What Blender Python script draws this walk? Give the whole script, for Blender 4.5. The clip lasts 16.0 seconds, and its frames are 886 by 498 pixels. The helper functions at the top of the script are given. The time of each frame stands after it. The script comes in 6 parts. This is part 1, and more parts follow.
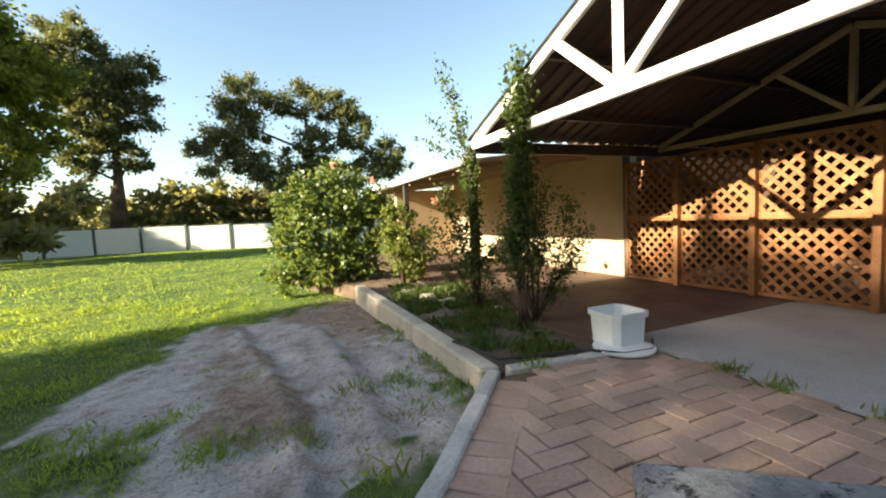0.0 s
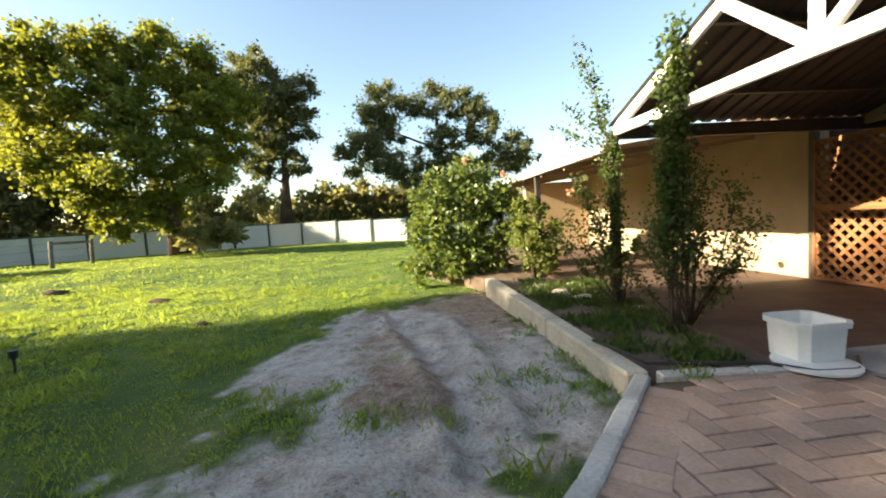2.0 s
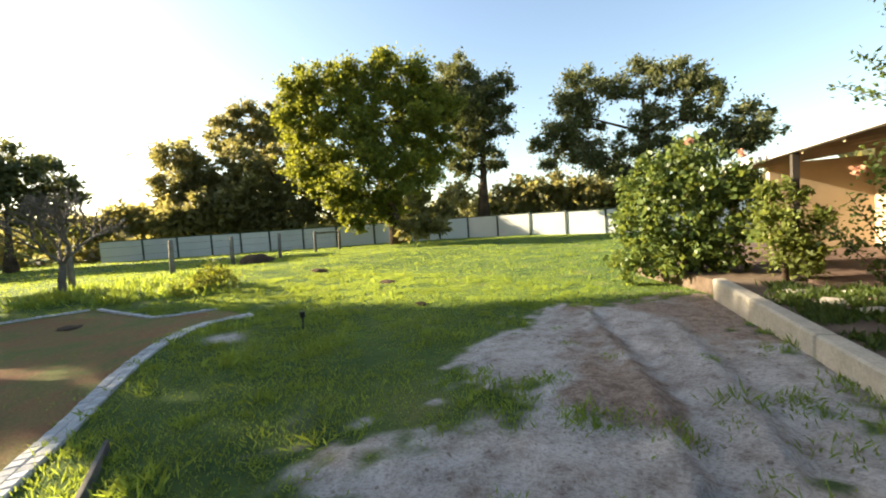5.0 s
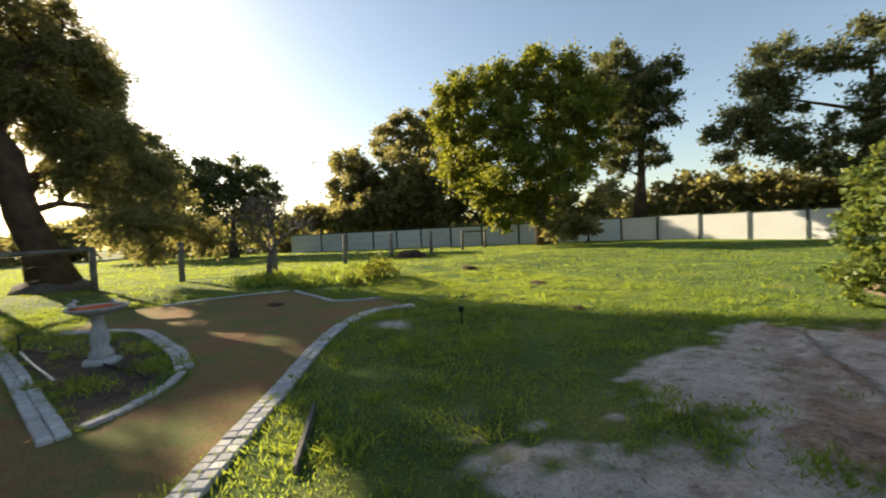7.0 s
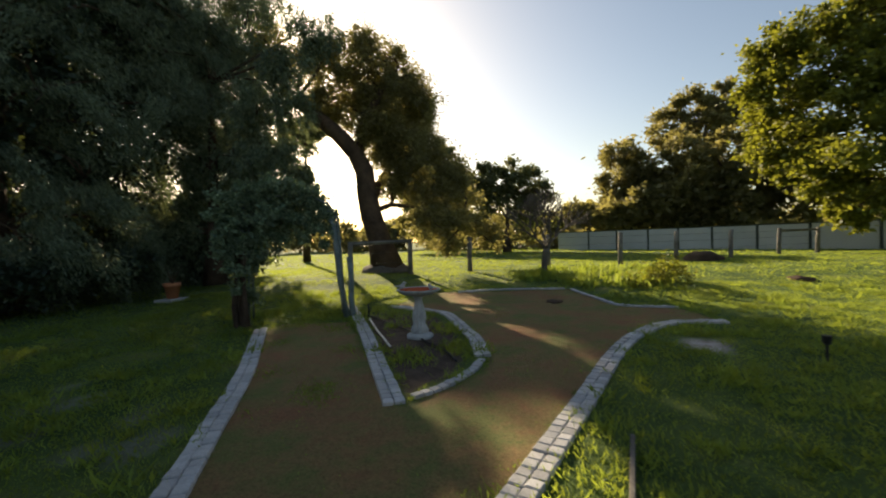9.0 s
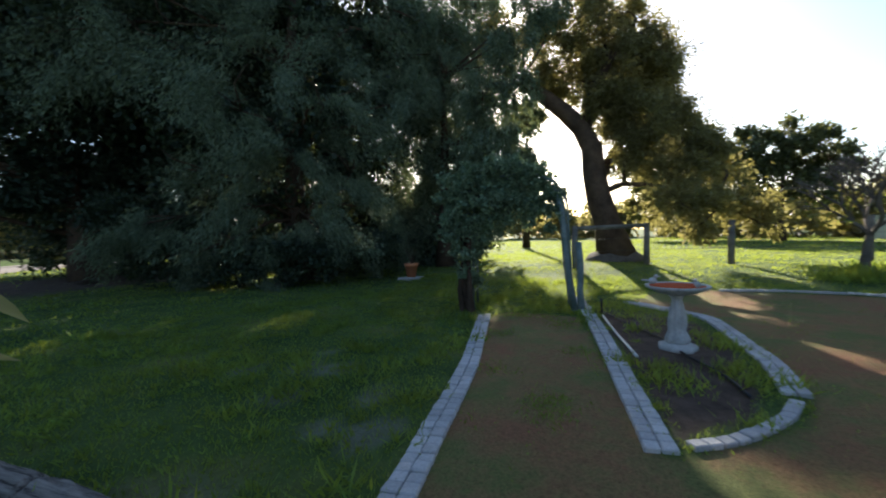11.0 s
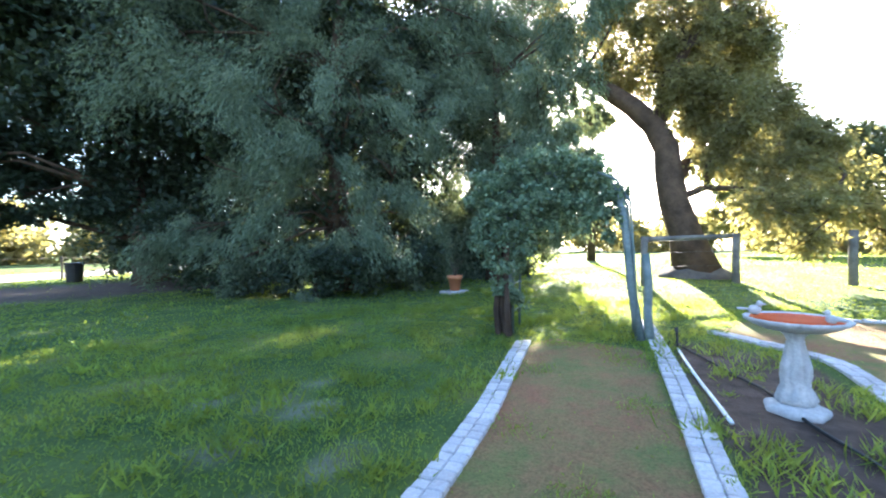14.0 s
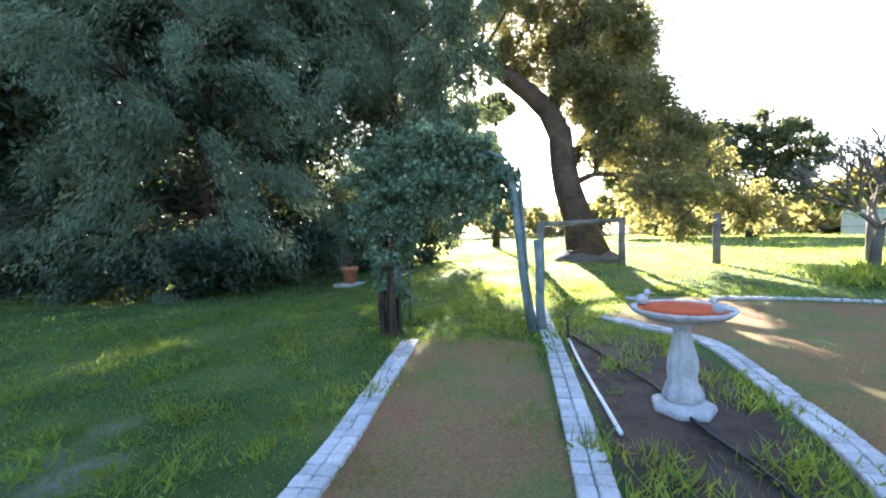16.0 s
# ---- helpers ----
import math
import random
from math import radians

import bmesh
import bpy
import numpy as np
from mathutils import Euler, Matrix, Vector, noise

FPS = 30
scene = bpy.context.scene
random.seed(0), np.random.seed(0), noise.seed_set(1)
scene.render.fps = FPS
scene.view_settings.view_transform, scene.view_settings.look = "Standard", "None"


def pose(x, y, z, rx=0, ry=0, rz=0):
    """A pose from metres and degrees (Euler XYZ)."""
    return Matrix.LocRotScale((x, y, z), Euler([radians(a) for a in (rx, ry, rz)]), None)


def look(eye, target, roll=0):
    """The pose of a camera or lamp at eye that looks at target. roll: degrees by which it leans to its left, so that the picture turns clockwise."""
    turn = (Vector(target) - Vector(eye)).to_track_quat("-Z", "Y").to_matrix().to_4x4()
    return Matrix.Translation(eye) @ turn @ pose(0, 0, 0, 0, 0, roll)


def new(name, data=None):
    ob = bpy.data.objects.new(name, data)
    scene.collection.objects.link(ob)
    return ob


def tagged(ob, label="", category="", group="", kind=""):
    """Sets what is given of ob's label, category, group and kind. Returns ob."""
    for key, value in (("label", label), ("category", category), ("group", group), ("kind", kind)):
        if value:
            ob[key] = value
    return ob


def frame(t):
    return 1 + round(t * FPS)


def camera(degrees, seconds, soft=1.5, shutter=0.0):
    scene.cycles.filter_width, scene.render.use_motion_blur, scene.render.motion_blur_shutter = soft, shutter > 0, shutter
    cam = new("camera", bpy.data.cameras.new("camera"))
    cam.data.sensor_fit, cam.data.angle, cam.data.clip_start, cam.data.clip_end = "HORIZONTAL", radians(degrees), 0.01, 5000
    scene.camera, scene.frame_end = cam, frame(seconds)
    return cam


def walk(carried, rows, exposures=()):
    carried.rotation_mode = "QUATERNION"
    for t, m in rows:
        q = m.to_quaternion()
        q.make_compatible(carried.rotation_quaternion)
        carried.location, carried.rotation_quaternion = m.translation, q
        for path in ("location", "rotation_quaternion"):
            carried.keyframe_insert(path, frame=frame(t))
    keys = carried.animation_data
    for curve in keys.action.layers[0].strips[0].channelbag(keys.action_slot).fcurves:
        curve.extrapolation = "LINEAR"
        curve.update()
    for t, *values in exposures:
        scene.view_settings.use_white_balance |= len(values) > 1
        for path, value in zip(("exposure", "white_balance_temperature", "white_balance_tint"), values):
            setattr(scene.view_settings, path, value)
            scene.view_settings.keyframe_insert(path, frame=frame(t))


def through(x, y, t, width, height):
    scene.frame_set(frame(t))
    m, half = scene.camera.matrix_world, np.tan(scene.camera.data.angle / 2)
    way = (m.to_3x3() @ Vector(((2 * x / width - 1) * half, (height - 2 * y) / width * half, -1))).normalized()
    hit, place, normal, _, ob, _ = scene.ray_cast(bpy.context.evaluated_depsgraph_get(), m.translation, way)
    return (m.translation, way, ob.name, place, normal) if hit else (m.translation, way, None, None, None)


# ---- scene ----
cam = camera(94.0, 16.0, soft=1.9, shutter=0.3)
METRES, EYE, TILT, LEAN, TURN = 4.2, 1.5, 0.0, 0.0, 0.0
ROWS = [
    (0.0, 0.0, 0.0, 0.0, -0.21, -4.29, 2.81),
    (0.5, -0.005, 0.0009, -0.0007, 4.0, -4.08, 2.9),
    (1.0, -0.011, 0.0009, -0.0011, 8.06, -4.25, 3.02),
    (1.5, -0.0173, 0.0004, -0.0017, 12.65, -4.29, 3.21),
    (2.0, -0.0233, -0.001, -0.0013, 16.98, -4.17, 3.5),
    (2.5, -0.0285, -0.0018, -0.0004, 20.75, -3.88, 3.69),
    (3.0, -0.0351, -0.0039, -0.0012, 25.15, -3.55, 3.63),
    (3.5, -0.0413, -0.0081, -0.0003, 29.89, -3.47, 4.05),
    (4.0, -0.0485, -0.0132, -0.0013, 35.14, -3.58, 4.19),
    (6.5, -0.104, -0.0502, -0.0025, 55.39, -2.58, 3.25),
    (7.0, -0.1209, -0.0638, -0.0033, 62.32, -2.31, 2.85),
    (7.5, -0.1521, -0.0707, -0.0046, 70.26, -2.5, 1.71),
    (8.0, -0.1941, -0.0801, -0.0052, 77.59, -2.4, 1.93),
    (8.5, -0.2243, -0.1025, -0.0055, 89.55, -2.81, 1.11),
    (9.0, -0.2643, -0.1358, -0.0062, 97.5, -1.17, 1.78),
    (11.5, -0.484, -0.2726, -0.02, 136.6, -1.47, 0.78),
    (12.0, -0.5263, -0.2926, -0.0216, 146.65, -0.6, -0.74),
    (12.5, -0.559, -0.3026, -0.0249, 152.09, -1.88, -1.45),
    (13.0, -0.5998, -0.3128, -0.0222, 150.09, -1.81, -1.25),
    (13.5, -0.6681, -0.3208, -0.0309, 143.76, -0.07, -0.63),
    (14.0, -0.7037, -0.3209, -0.0324, 135.69, -0.38, 0.93),
    (14.5, -0.75, -0.3204, -0.0308, 132.25, -0.22, 0.25),
    (15.0, -0.7975, -0.3187, -0.0343, 129.98, -1.07, -1.37),
    (15.5, -0.8444, -0.3333, -0.0387, 126.95, -1.38, 0.72),
    (16.0, -0.8969, -0.3598, -0.0348, 123.64, -2.36, 2.03),
]
walk(cam, [(t, pose(0, 0, EYE, TILT, LEAN, TURN) @ pose(METRES * x, METRES * y, METRES * z, 90 + pitch, roll, yaw)) for t, x, y, z, yaw, pitch, roll in ROWS],
     exposures=[(0, 2.24, 6850, 5), (4, 2.36, 7050, 7), (6.5, 1.75, 7100, 9), (9, 1.06, 7400, 10), (11.3, 1.82, 5700, 10), (12, 2.62, 5600, 11), (12.5, 2.92, 5600, 12), (13, 3.4, 5600, 12), (13.5, 3.78, 5600, 13), (14.5, 3.68, 5700, 14), (16, 3.42, 5700, 15)])

# ---- light: low evening sun through the western trees ----
SUN = Vector((-0.825, -0.445, 0.347)).normalized()
world = bpy.data.worlds.new("evening_sky")
scene.world = world
world.use_nodes = True
wn = world.node_tree.nodes
sky = wn.new("ShaderNodeTexSky")
sky.sky_type, sky.sun_disc = "NISHITA", False
sky.sun_elevation = math.asin(SUN.z)
sky.sun_rotation = math.atan2(SUN.x, SUN.y)
sky.air_density, sky.dust_density, sky.ozone_density = 1.0, 1.2, 1.0
wn["Background"].inputs["Strength"].default_value = 0.075
world.node_tree.links.new(sky.outputs["Color"], wn["Background"].inputs["Color"])
sun = new("sun", bpy.data.lights.new("sun", "SUN"))
sun.data.energy, sun.data.angle, sun.data.color = 5.0, radians(0.6), (1.0, 0.86, 0.66)
sun.matrix_world = look((0, 0, 0), -SUN)


# ---- materials ----
def material(name, rough=0.8, metal=0.0):
    m = bpy.data.materials.new(name)
    m.use_nodes = True
    n = m.node_tree.nodes
    b = n["Principled BSDF"]
    b.inputs["Roughness"].default_value, b.inputs["Metallic"].default_value = rough, metal
    return m, n, m.node_tree.links, b


def noise_node(n, l, scale, detail=4, vector=None, rough=0.6):
    t = n.new("ShaderNodeTexNoise")
    t.inputs["Scale"].default_value, t.inputs["Detail"].default_value, t.inputs["Roughness"].default_value = scale, detail, rough
    if vector is None:
        vector = n.new("ShaderNodeTexCoord").outputs["Object"]
    l.new(vector, t.inputs["Vector"])
    return t.outputs["Fac"]


def ramp(n, l, fac, stops):
    r = n.new("ShaderNodeValToRGB")
    e = r.color_ramp.elements
    while len(e) < len(stops):
        e.new(0.5)
    for k, (p, c) in zip(e, stops):
        k.position, k.color = p, (*c, 1)
    l.new(fac, r.inputs["Fac"])
    return r.outputs["Color"]


def mixed(n, l, fac, a, b, kind="MIX"):
    m = n.new("ShaderNodeMix")
    m.data_type, m.blend_type = "RGBA", kind
    for v, s in ((fac, m.inputs[0]), (a, m.inputs[6]), (b, m.inputs[7])):
        if isinstance(v, float):
            s.default_value = v
        elif isinstance(v, tuple):
            s.default_value = (*v, 1)
        else:
            l.new(v, s)
    return m.outputs[2]


def bumped(n, l, b, height, strength=0.3, distance=0.01):
    k = n.new("ShaderNodeBump")
    k.inputs["Strength"].default_value, k.inputs["Distance"].default_value = strength, distance
    l.new(height, k.inputs["Height"])
    l.new(k.outputs["Normal"], b.inputs["Normal"])


def surface(name, dark, light, grain=40.0, stain=1.2, rough=0.8, metal=0.0, bump=0.3, depth=0.006, vary=0.0, spot=None, speckle=0.3):
    """Two scales of variation, relief, and a shift from piece to piece."""
    m, n, l, b = material(name, rough, metal)
    b.inputs["Specular IOR Level"].default_value = 0.12 if rough >= 0.7 else 0.4
    geo = n.new("ShaderNodeNewGeometry").outputs["Position"]
    big = ramp(n, l, noise_node(n, l, stain, 5, geo), [(0.3, dark), (0.7, light)])
    fine = noise_node(n, l, grain, 6, geo, 0.7)
    shade = ramp(n, l, fine, [(0.25, (1 - speckle,) * 3), (0.75, (1 + speckle * 0.4,) * 3)])
    col = mixed(n, l, 1.0, big, shade, "MULTIPLY")
    if spot:
        k = ramp(n, l, noise_node(n, l, spot[0], 8, geo, 0.75), [(spot[1], (0, 0, 0)), (spot[1] + 0.08, (1, 1, 1))])
        col = mixed(n, l, k, col, spot[2])
    if vary:
        rnd = n.new("ShaderNodeObjectInfo").outputs["Random"]
        tone = ramp(n, l, rnd, [(0.0, (1 - vary,) * 3), (1.0, (1 + vary,) * 3)])
        col = mixed(n, l, 1.0, col, tone, "MULTIPLY")
    l.new(col, b.inputs["Base Color"])
    bumped(n, l, b, fine, bump, depth)
    return m


def foliage(name, dark, light, glow=(0.2, 0.28, 0.03), through=0.35, rough=0.55, patch=0.0):
    """Leaves: each its own tone, letting part of the light through."""
    m, n, l, b = material(name, rough)
    rnd = n.new("ShaderNodeNewGeometry").outputs["Random Per Island"]
    col = ramp(n, l, rnd, [(0.0, dark), (0.75, light), (1.0, tuple(min(1, c * 1.25) for c in light))])
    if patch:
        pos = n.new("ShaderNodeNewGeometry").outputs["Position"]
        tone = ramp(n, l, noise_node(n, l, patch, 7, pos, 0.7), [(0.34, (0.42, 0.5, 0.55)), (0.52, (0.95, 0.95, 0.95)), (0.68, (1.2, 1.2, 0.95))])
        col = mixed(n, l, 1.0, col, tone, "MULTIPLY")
    l.new(col, b.inputs["Base Color"])
    b.inputs["Specular IOR Level"].default_value = 0.3
    t = n.new("ShaderNodeBsdfTranslucent")
    l.new(mixed(n, l, 0.6, col, glow), t.inputs["Color"])
    mix = n.new("ShaderNodeMixShader")
    mix.inputs[0].default_value = through
    l.new(b.outputs[0], mix.inputs[1])
    l.new(t.outputs[0], mix.inputs[2])
    l.new(mix.outputs[0], n["Material Output"].inputs["Surface"])
    return m


M_BARK = surface("bark", (0.05, 0.035, 0.025), (0.14, 0.095, 0.065), 18, 2.0, 0.95, bump=0.9, depth=0.04)
M_GREYBARK = surface("grey_bark", (0.09, 0.08, 0.07), (0.2, 0.17, 0.14), 18, 2.0, 0.95, bump=0.9, depth=0.03)
M_LEAF = foliage("leaf_green", (0.03, 0.05, 0.012), (0.085, 0.12, 0.03))
M_BRIGHT = foliage("leaf_bright", (0.04, 0.06, 0.012), (0.17, 0.19, 0.03), (0.45, 0.45, 0.04), 0.42)
M_OLIVE = foliage("leaf_olive", (0.065, 0.07, 0.03), (0.22, 0.205, 0.095), (0.46, 0.4, 0.1), 0.5)
M_GUM = foliage("leaf_gum", (0.03, 0.045, 0.02), (0.14, 0.15, 0.07), (0.26, 0.26, 0.05), 0.35)
M_WEEP = foliage("leaf_weeping", (0.045, 0.075, 0.048), (0.165, 0.21, 0.13), (0.24, 0.27, 0.08), 0.3)
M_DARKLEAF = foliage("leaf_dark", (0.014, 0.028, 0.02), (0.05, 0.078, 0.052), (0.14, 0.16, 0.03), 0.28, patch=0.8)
M_VINE = foliage("leaf_vine", (0.06, 0.11, 0.07), (0.19, 0.26, 0.16), (0.24, 0.3, 0.08), 0.3)
M_CITRUS = foliage("leaf_citrus", (0.2, 0.19, 0.05), (0.32, 0.29, 0.1), (0.6, 0.45, 0.08), 0.4)
M_ROSE = foliage("leaf_rose", (0.03, 0.055, 0.015), (0.13, 0.18, 0.05), (0.36, 0.4, 0.06), 0.4, 0.4)
M_LIME = foliage("leaf_lime", (0.07, 0.1, 0.02), (0.17, 0.2, 0.05), (0.35, 0.38, 0.06), 0.4)
M_PETAL = foliage("petal_pink", (0.5, 0.24, 0.14), (0.68, 0.4, 0.26), (0.8, 0.4, 0.3), 0.3)
M_GRASS = foliage("grass_blade", (0.03, 0.08, 0.026), (0.13, 0.24, 0.075), (0.54, 0.6, 0.05), 0.6, patch=1.7)
M_CONCRETE = surface("concrete", (0.36, 0.35, 0.33), (0.46, 0.45, 0.43), 60, 1.5, 0.85, bump=0.2)
M_LIME_STONE = surface("limestone", (0.42, 0.37, 0.29), (0.58, 0.52, 0.42), 30, 3, 0.9, bump=0.5, spot=(9.0, 0.62, (0.25, 0.22, 0.17)))
M_KERB = surface("kerb_concrete", (0.38, 0.36, 0.33), (0.52, 0.5, 0.46), 50, 4, 0.9, bump=0.5, vary=0.1, spot=(14.0, 0.64, (0.2, 0.18, 0.15)))
M_PAVER = surface("clay_paver", (0.36, 0.24, 0.18), (0.48, 0.335, 0.26), 50, 2.5, 0.85, bump=0.3, depth=0.003, vary=0.14, spot=(6.0, 0.66, (0.3, 0.22, 0.17)))
# Brown paving, its tone lowered further to stand in for the roof shade.
M_SHADEPAVE = surface("brown_paving_shaded", (0.09, 0.06, 0.05), (0.17, 0.115, 0.09), 40, 1.5, 0.75, bump=0.3, depth=0.004)
M_COBBLE = surface("grey_cobble", (0.4, 0.39, 0.38), (0.55, 0.54, 0.53), 45, 3, 0.9, bump=0.5, depth=0.004, vary=0.16)
M_ROCK = surface("pitted_stone", (0.2, 0.2, 0.21), (0.38, 0.38, 0.38), 22, 5, 0.95, bump=1.0, depth=0.03, spot=(9.0, 0.53, (0.045, 0.045, 0.045)))
M_SOIL = surface("soil", (0.1, 0.07, 0.05), (0.2, 0.15, 0.11), 30, 2, 0.95, bump=0.8, depth=0.02)
M_WHITE = surface("white_paint", (0.74, 0.72, 0.68), (0.82, 0.8, 0.76), 30, 2, 0.5, bump=0.05, speckle=0.07)
M_PLASTIC = surface("white_plastic", (0.66, 0.66, 0.64), (0.76, 0.76, 0.73), 30, 6, 0.45, bump=0.06, spot=(5.0, 0.7, (0.56, 0.54, 0.48)), speckle=0.07)
M_WALL = surface("cream_wall", (0.4, 0.31, 0.2), (0.48, 0.38, 0.26), 60, 1.2, 0.85, bump=0.2, speckle=0.07)
# Near-black backing colour that stands in for deep shade behind the lattice.
M_SHADEWALL = surface("dark_shade_backing", (0.05, 0.03, 0.022), (0.09, 0.055, 0.04), 20, 2, 0.9)
M_ROOF = surface("roof_sheet", (0.05, 0.042, 0.035), (0.08, 0.068, 0.055), 20, 0.8, 0.55, 0.3, bump=0.1, speckle=0.07)
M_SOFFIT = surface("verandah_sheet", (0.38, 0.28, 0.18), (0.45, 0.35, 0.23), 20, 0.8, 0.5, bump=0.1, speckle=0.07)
M_STEEL = surface("brown_steel", (0.06, 0.05, 0.045), (0.11, 0.095, 0.08), 30, 3, 0.5, 0.2, bump=0.1)
M_TIMBER = surface("lattice_timber", (0.2, 0.085, 0.035), (0.32, 0.155, 0.075), 50, 4, 0.75, bump=0.4, depth=0.003, vary=0.12)
M_GREYWOOD = surface("weathered_timber", (0.11, 0.1, 0.085), (0.26, 0.235, 0.2), 40, 3, 0.95, bump=0.8, depth=0.008, vary=0.12)
M_PANEL = surface("fence_panel", (0.48, 0.49, 0.46), (0.57, 0.58, 0.55), 20, 0.5, 0.6, bump=0.05, vary=0.05, speckle=0.07)
M_DKGREEN = surface("fence_post_green", (0.03, 0.045, 0.035), (0.05, 0.07, 0.055), 30, 2, 0.5)
M_BATH = surface("weathered_cement", (0.36, 0.36, 0.35), (0.58, 0.58, 0.57), 35, 6, 0.9, bump=0.6, depth=0.006, spot=(11.0, 0.6, (0.25, 0.25, 0.22)))
M_ORANGE = surface("orange_clay", (0.4, 0.05, 0.004), (0.5, 0.075, 0.008), 40, 6, 0.7, bump=0.2)
M_POT = surface("terracotta", (0.45, 0.17, 0.08), (0.55, 0.23, 0.12), 40, 6, 0.8, bump=0.2)
M_PIPE = surface("white_pipe", (0.6, 0.62, 0.6), (0.75, 0.77, 0.74), 30, 8, 0.4, bump=0.05, speckle=0.07)
M_HOSE = surface("black_hose", (0.012, 0.012, 0.012), (0.03, 0.03, 0.03), 30, 8, 0.5)
M_RAIL = surface("green_steel", (0.1, 0.14, 0.13), (0.18, 0.22, 0.2), 30, 8, 0.5, 0.3, bump=0.1)
M_TILE = surface("roof_tile", (0.05, 0.05, 0.06), (0.09, 0.085, 0.09), 10, 1, 0.8)
M_ARCHWOOD = surface("mossy_timber", (0.1, 0.14, 0.13), (0.24, 0.28, 0.27), 35, 5, 0.95, bump=0.7, depth=0.008)
M_ROAD = surface("pale_road", (0.26, 0.23, 0.21), (0.34, 0.31, 0.28), 20, 0.3, 0.9)
M_CLOD = surface("sand_clod", (0.22, 0.17, 0.13), (0.4, 0.34, 0.28), 30, 4, 0.95)
M_HUMUS = surface("leaf_litter", (0.05, 0.035, 0.025), (0.12, 0.08, 0.055), 30, 2, 0.95, bump=0.8, depth=0.02)
M_LOG, n, l, b = material("cracked_log", 0.95)
warp = n.new("ShaderNodeMapping")
warp.vector_type = "TEXTURE"
warp.inputs["Rotation"].default_value, warp.inputs["Scale"].default_value = (0, 0, radians(17)), (0.028, 0.5, 0.028)
l.new(n.new("ShaderNodeNewGeometry").outputs["Position"], warp.inputs["Vector"])
grain = noise_node(n, l, 1.0, 8, warp.outputs["Vector"], 0.7)
l.new(ramp(n, l, grain, [(0.38, (0.025, 0.022, 0.02)), (0.47, (0.16, 0.145, 0.13)), (0.7, (0.34, 0.32, 0.29))]), b.inputs["Base Color"])
bumped(n, l, b, grain, 1.0, 0.03)
M_GLASS, gn, gl, gb = material("window_glass", 0.05)
gb.inputs["Base Color"].default_value = (0.02, 0.025, 0.03, 1)


# ---- building helpers ----
def mesh_of(name, bm, mat, smooth=False):
    me = bpy.data.meshes.new(name)
    bm.normal_update()
    bm.to_mesh(me)
    bm.free()
    me.materials.append(mat)
    if smooth:
        me.shade_smooth()
    return me


def part(name, bm, mat, parent=None, label="", smooth=False):
    ob = new(name, mesh_of(name, bm, mat, smooth) if isinstance(bm, bmesh.types.BMesh) else bm)
    if parent is not None:
        ob.parent = parent
    return tagged(ob, label)


def thing(name, label, category, group="", kind="", at=None):
    e = new(name)
    e.empty_display_size = 0.1
    if at is not None:
        e.matrix_world = at
    return tagged(e, label, category, group, kind)


def box(bm, x0, y0, z0, x1, y1, z1, m=None, bevel=0.0):
    r = bmesh.ops.create_cube(bm, size=1)
    vs = r["verts"]
    bmesh.ops.transform(bm, matrix=Matrix.Translation(((x0 + x1) / 2, (y0 + y1) / 2, (z0 + z1) / 2)) @ Matrix.Diagonal((abs(x1 - x0), abs(y1 - y0), abs(z1 - z0), 1)), verts=vs)
    if bevel:
        es = list({e for v in vs for e in v.link_edges})
        vs = bmesh.ops.bevel(bm, geom=es, offset=bevel, segments=1, affect="EDGES")["verts"]
    if m is not None:
        bmesh.ops.transform(bm, matrix=m, verts=vs)
    return vs


def beam(bm, a, b, w, h, bevel=0.0):
    """A bar of w by h from a to b, h upwards."""
    a, b = Vector(a), Vector(b)
    d = b - a
    x = d.normalized()
    up = Vector((0, 0, 1)) if abs(x.z) < 0.95 else Vector((0, 1, 0))
    y = up.cross(x).normalized()
    z = x.cross(y)
    m = Matrix((x, y, z)).transposed().to_4x4()
    m.translation = (a + b) / 2
    return box(bm, -d.length / 2, -w / 2, -h / 2, d.length / 2, w / 2, h / 2, m, bevel)


def tube(bm, pts, radii, seg=8, cap=True):
    pts = [Vector(p) for p in pts]
    rings = []
    side = None
    for i, p in enumerate(pts):
        d = (pts[min(i + 1, len(pts) - 1)] - pts[max(i - 1, 0)]).normalized()
        side = (side - d * side.dot(d)) if side is not None else d.orthogonal()
        side = side.normalized()
        up = d.cross(side)
        rings.append([bm.verts.new(p + radii[i] * (math.cos(k * math.tau / seg) * side + math.sin(k * math.tau / seg) * up)) for k in range(seg)])
    for a, b in zip(rings, rings[1:]):
        for k in range(seg):
            bm.faces.new((a[k], a[(k + 1) % seg], b[(k + 1) % seg], b[k]))
    if cap:
        bm.faces.new(rings[0][::-1])
        bm.faces.new(rings[-1])


def lathe(bm, profile, seg=24, wave=0.0, lobes=8, centre=(0, 0, 0)):
    rings = []
    for r, z in profile:
        rings.append([bm.verts.new((centre[0] + r * (1 + wave * math.cos(lobes * a)) * math.cos(a), centre[1] + r * (1 + wave * math.cos(lobes * a)) * math.sin(a), centre[2] + z)) for a in (k * math.tau / seg for k in range(seg))])
    for a, b in zip(rings, rings[1:]):
        for k in range(seg):
            bm.faces.new((a[k], a[(k + 1) % seg], b[(k + 1) % seg], b[k]))
    bm.faces.new(rings[0][::-1])
    bm.faces.new(rings[-1])


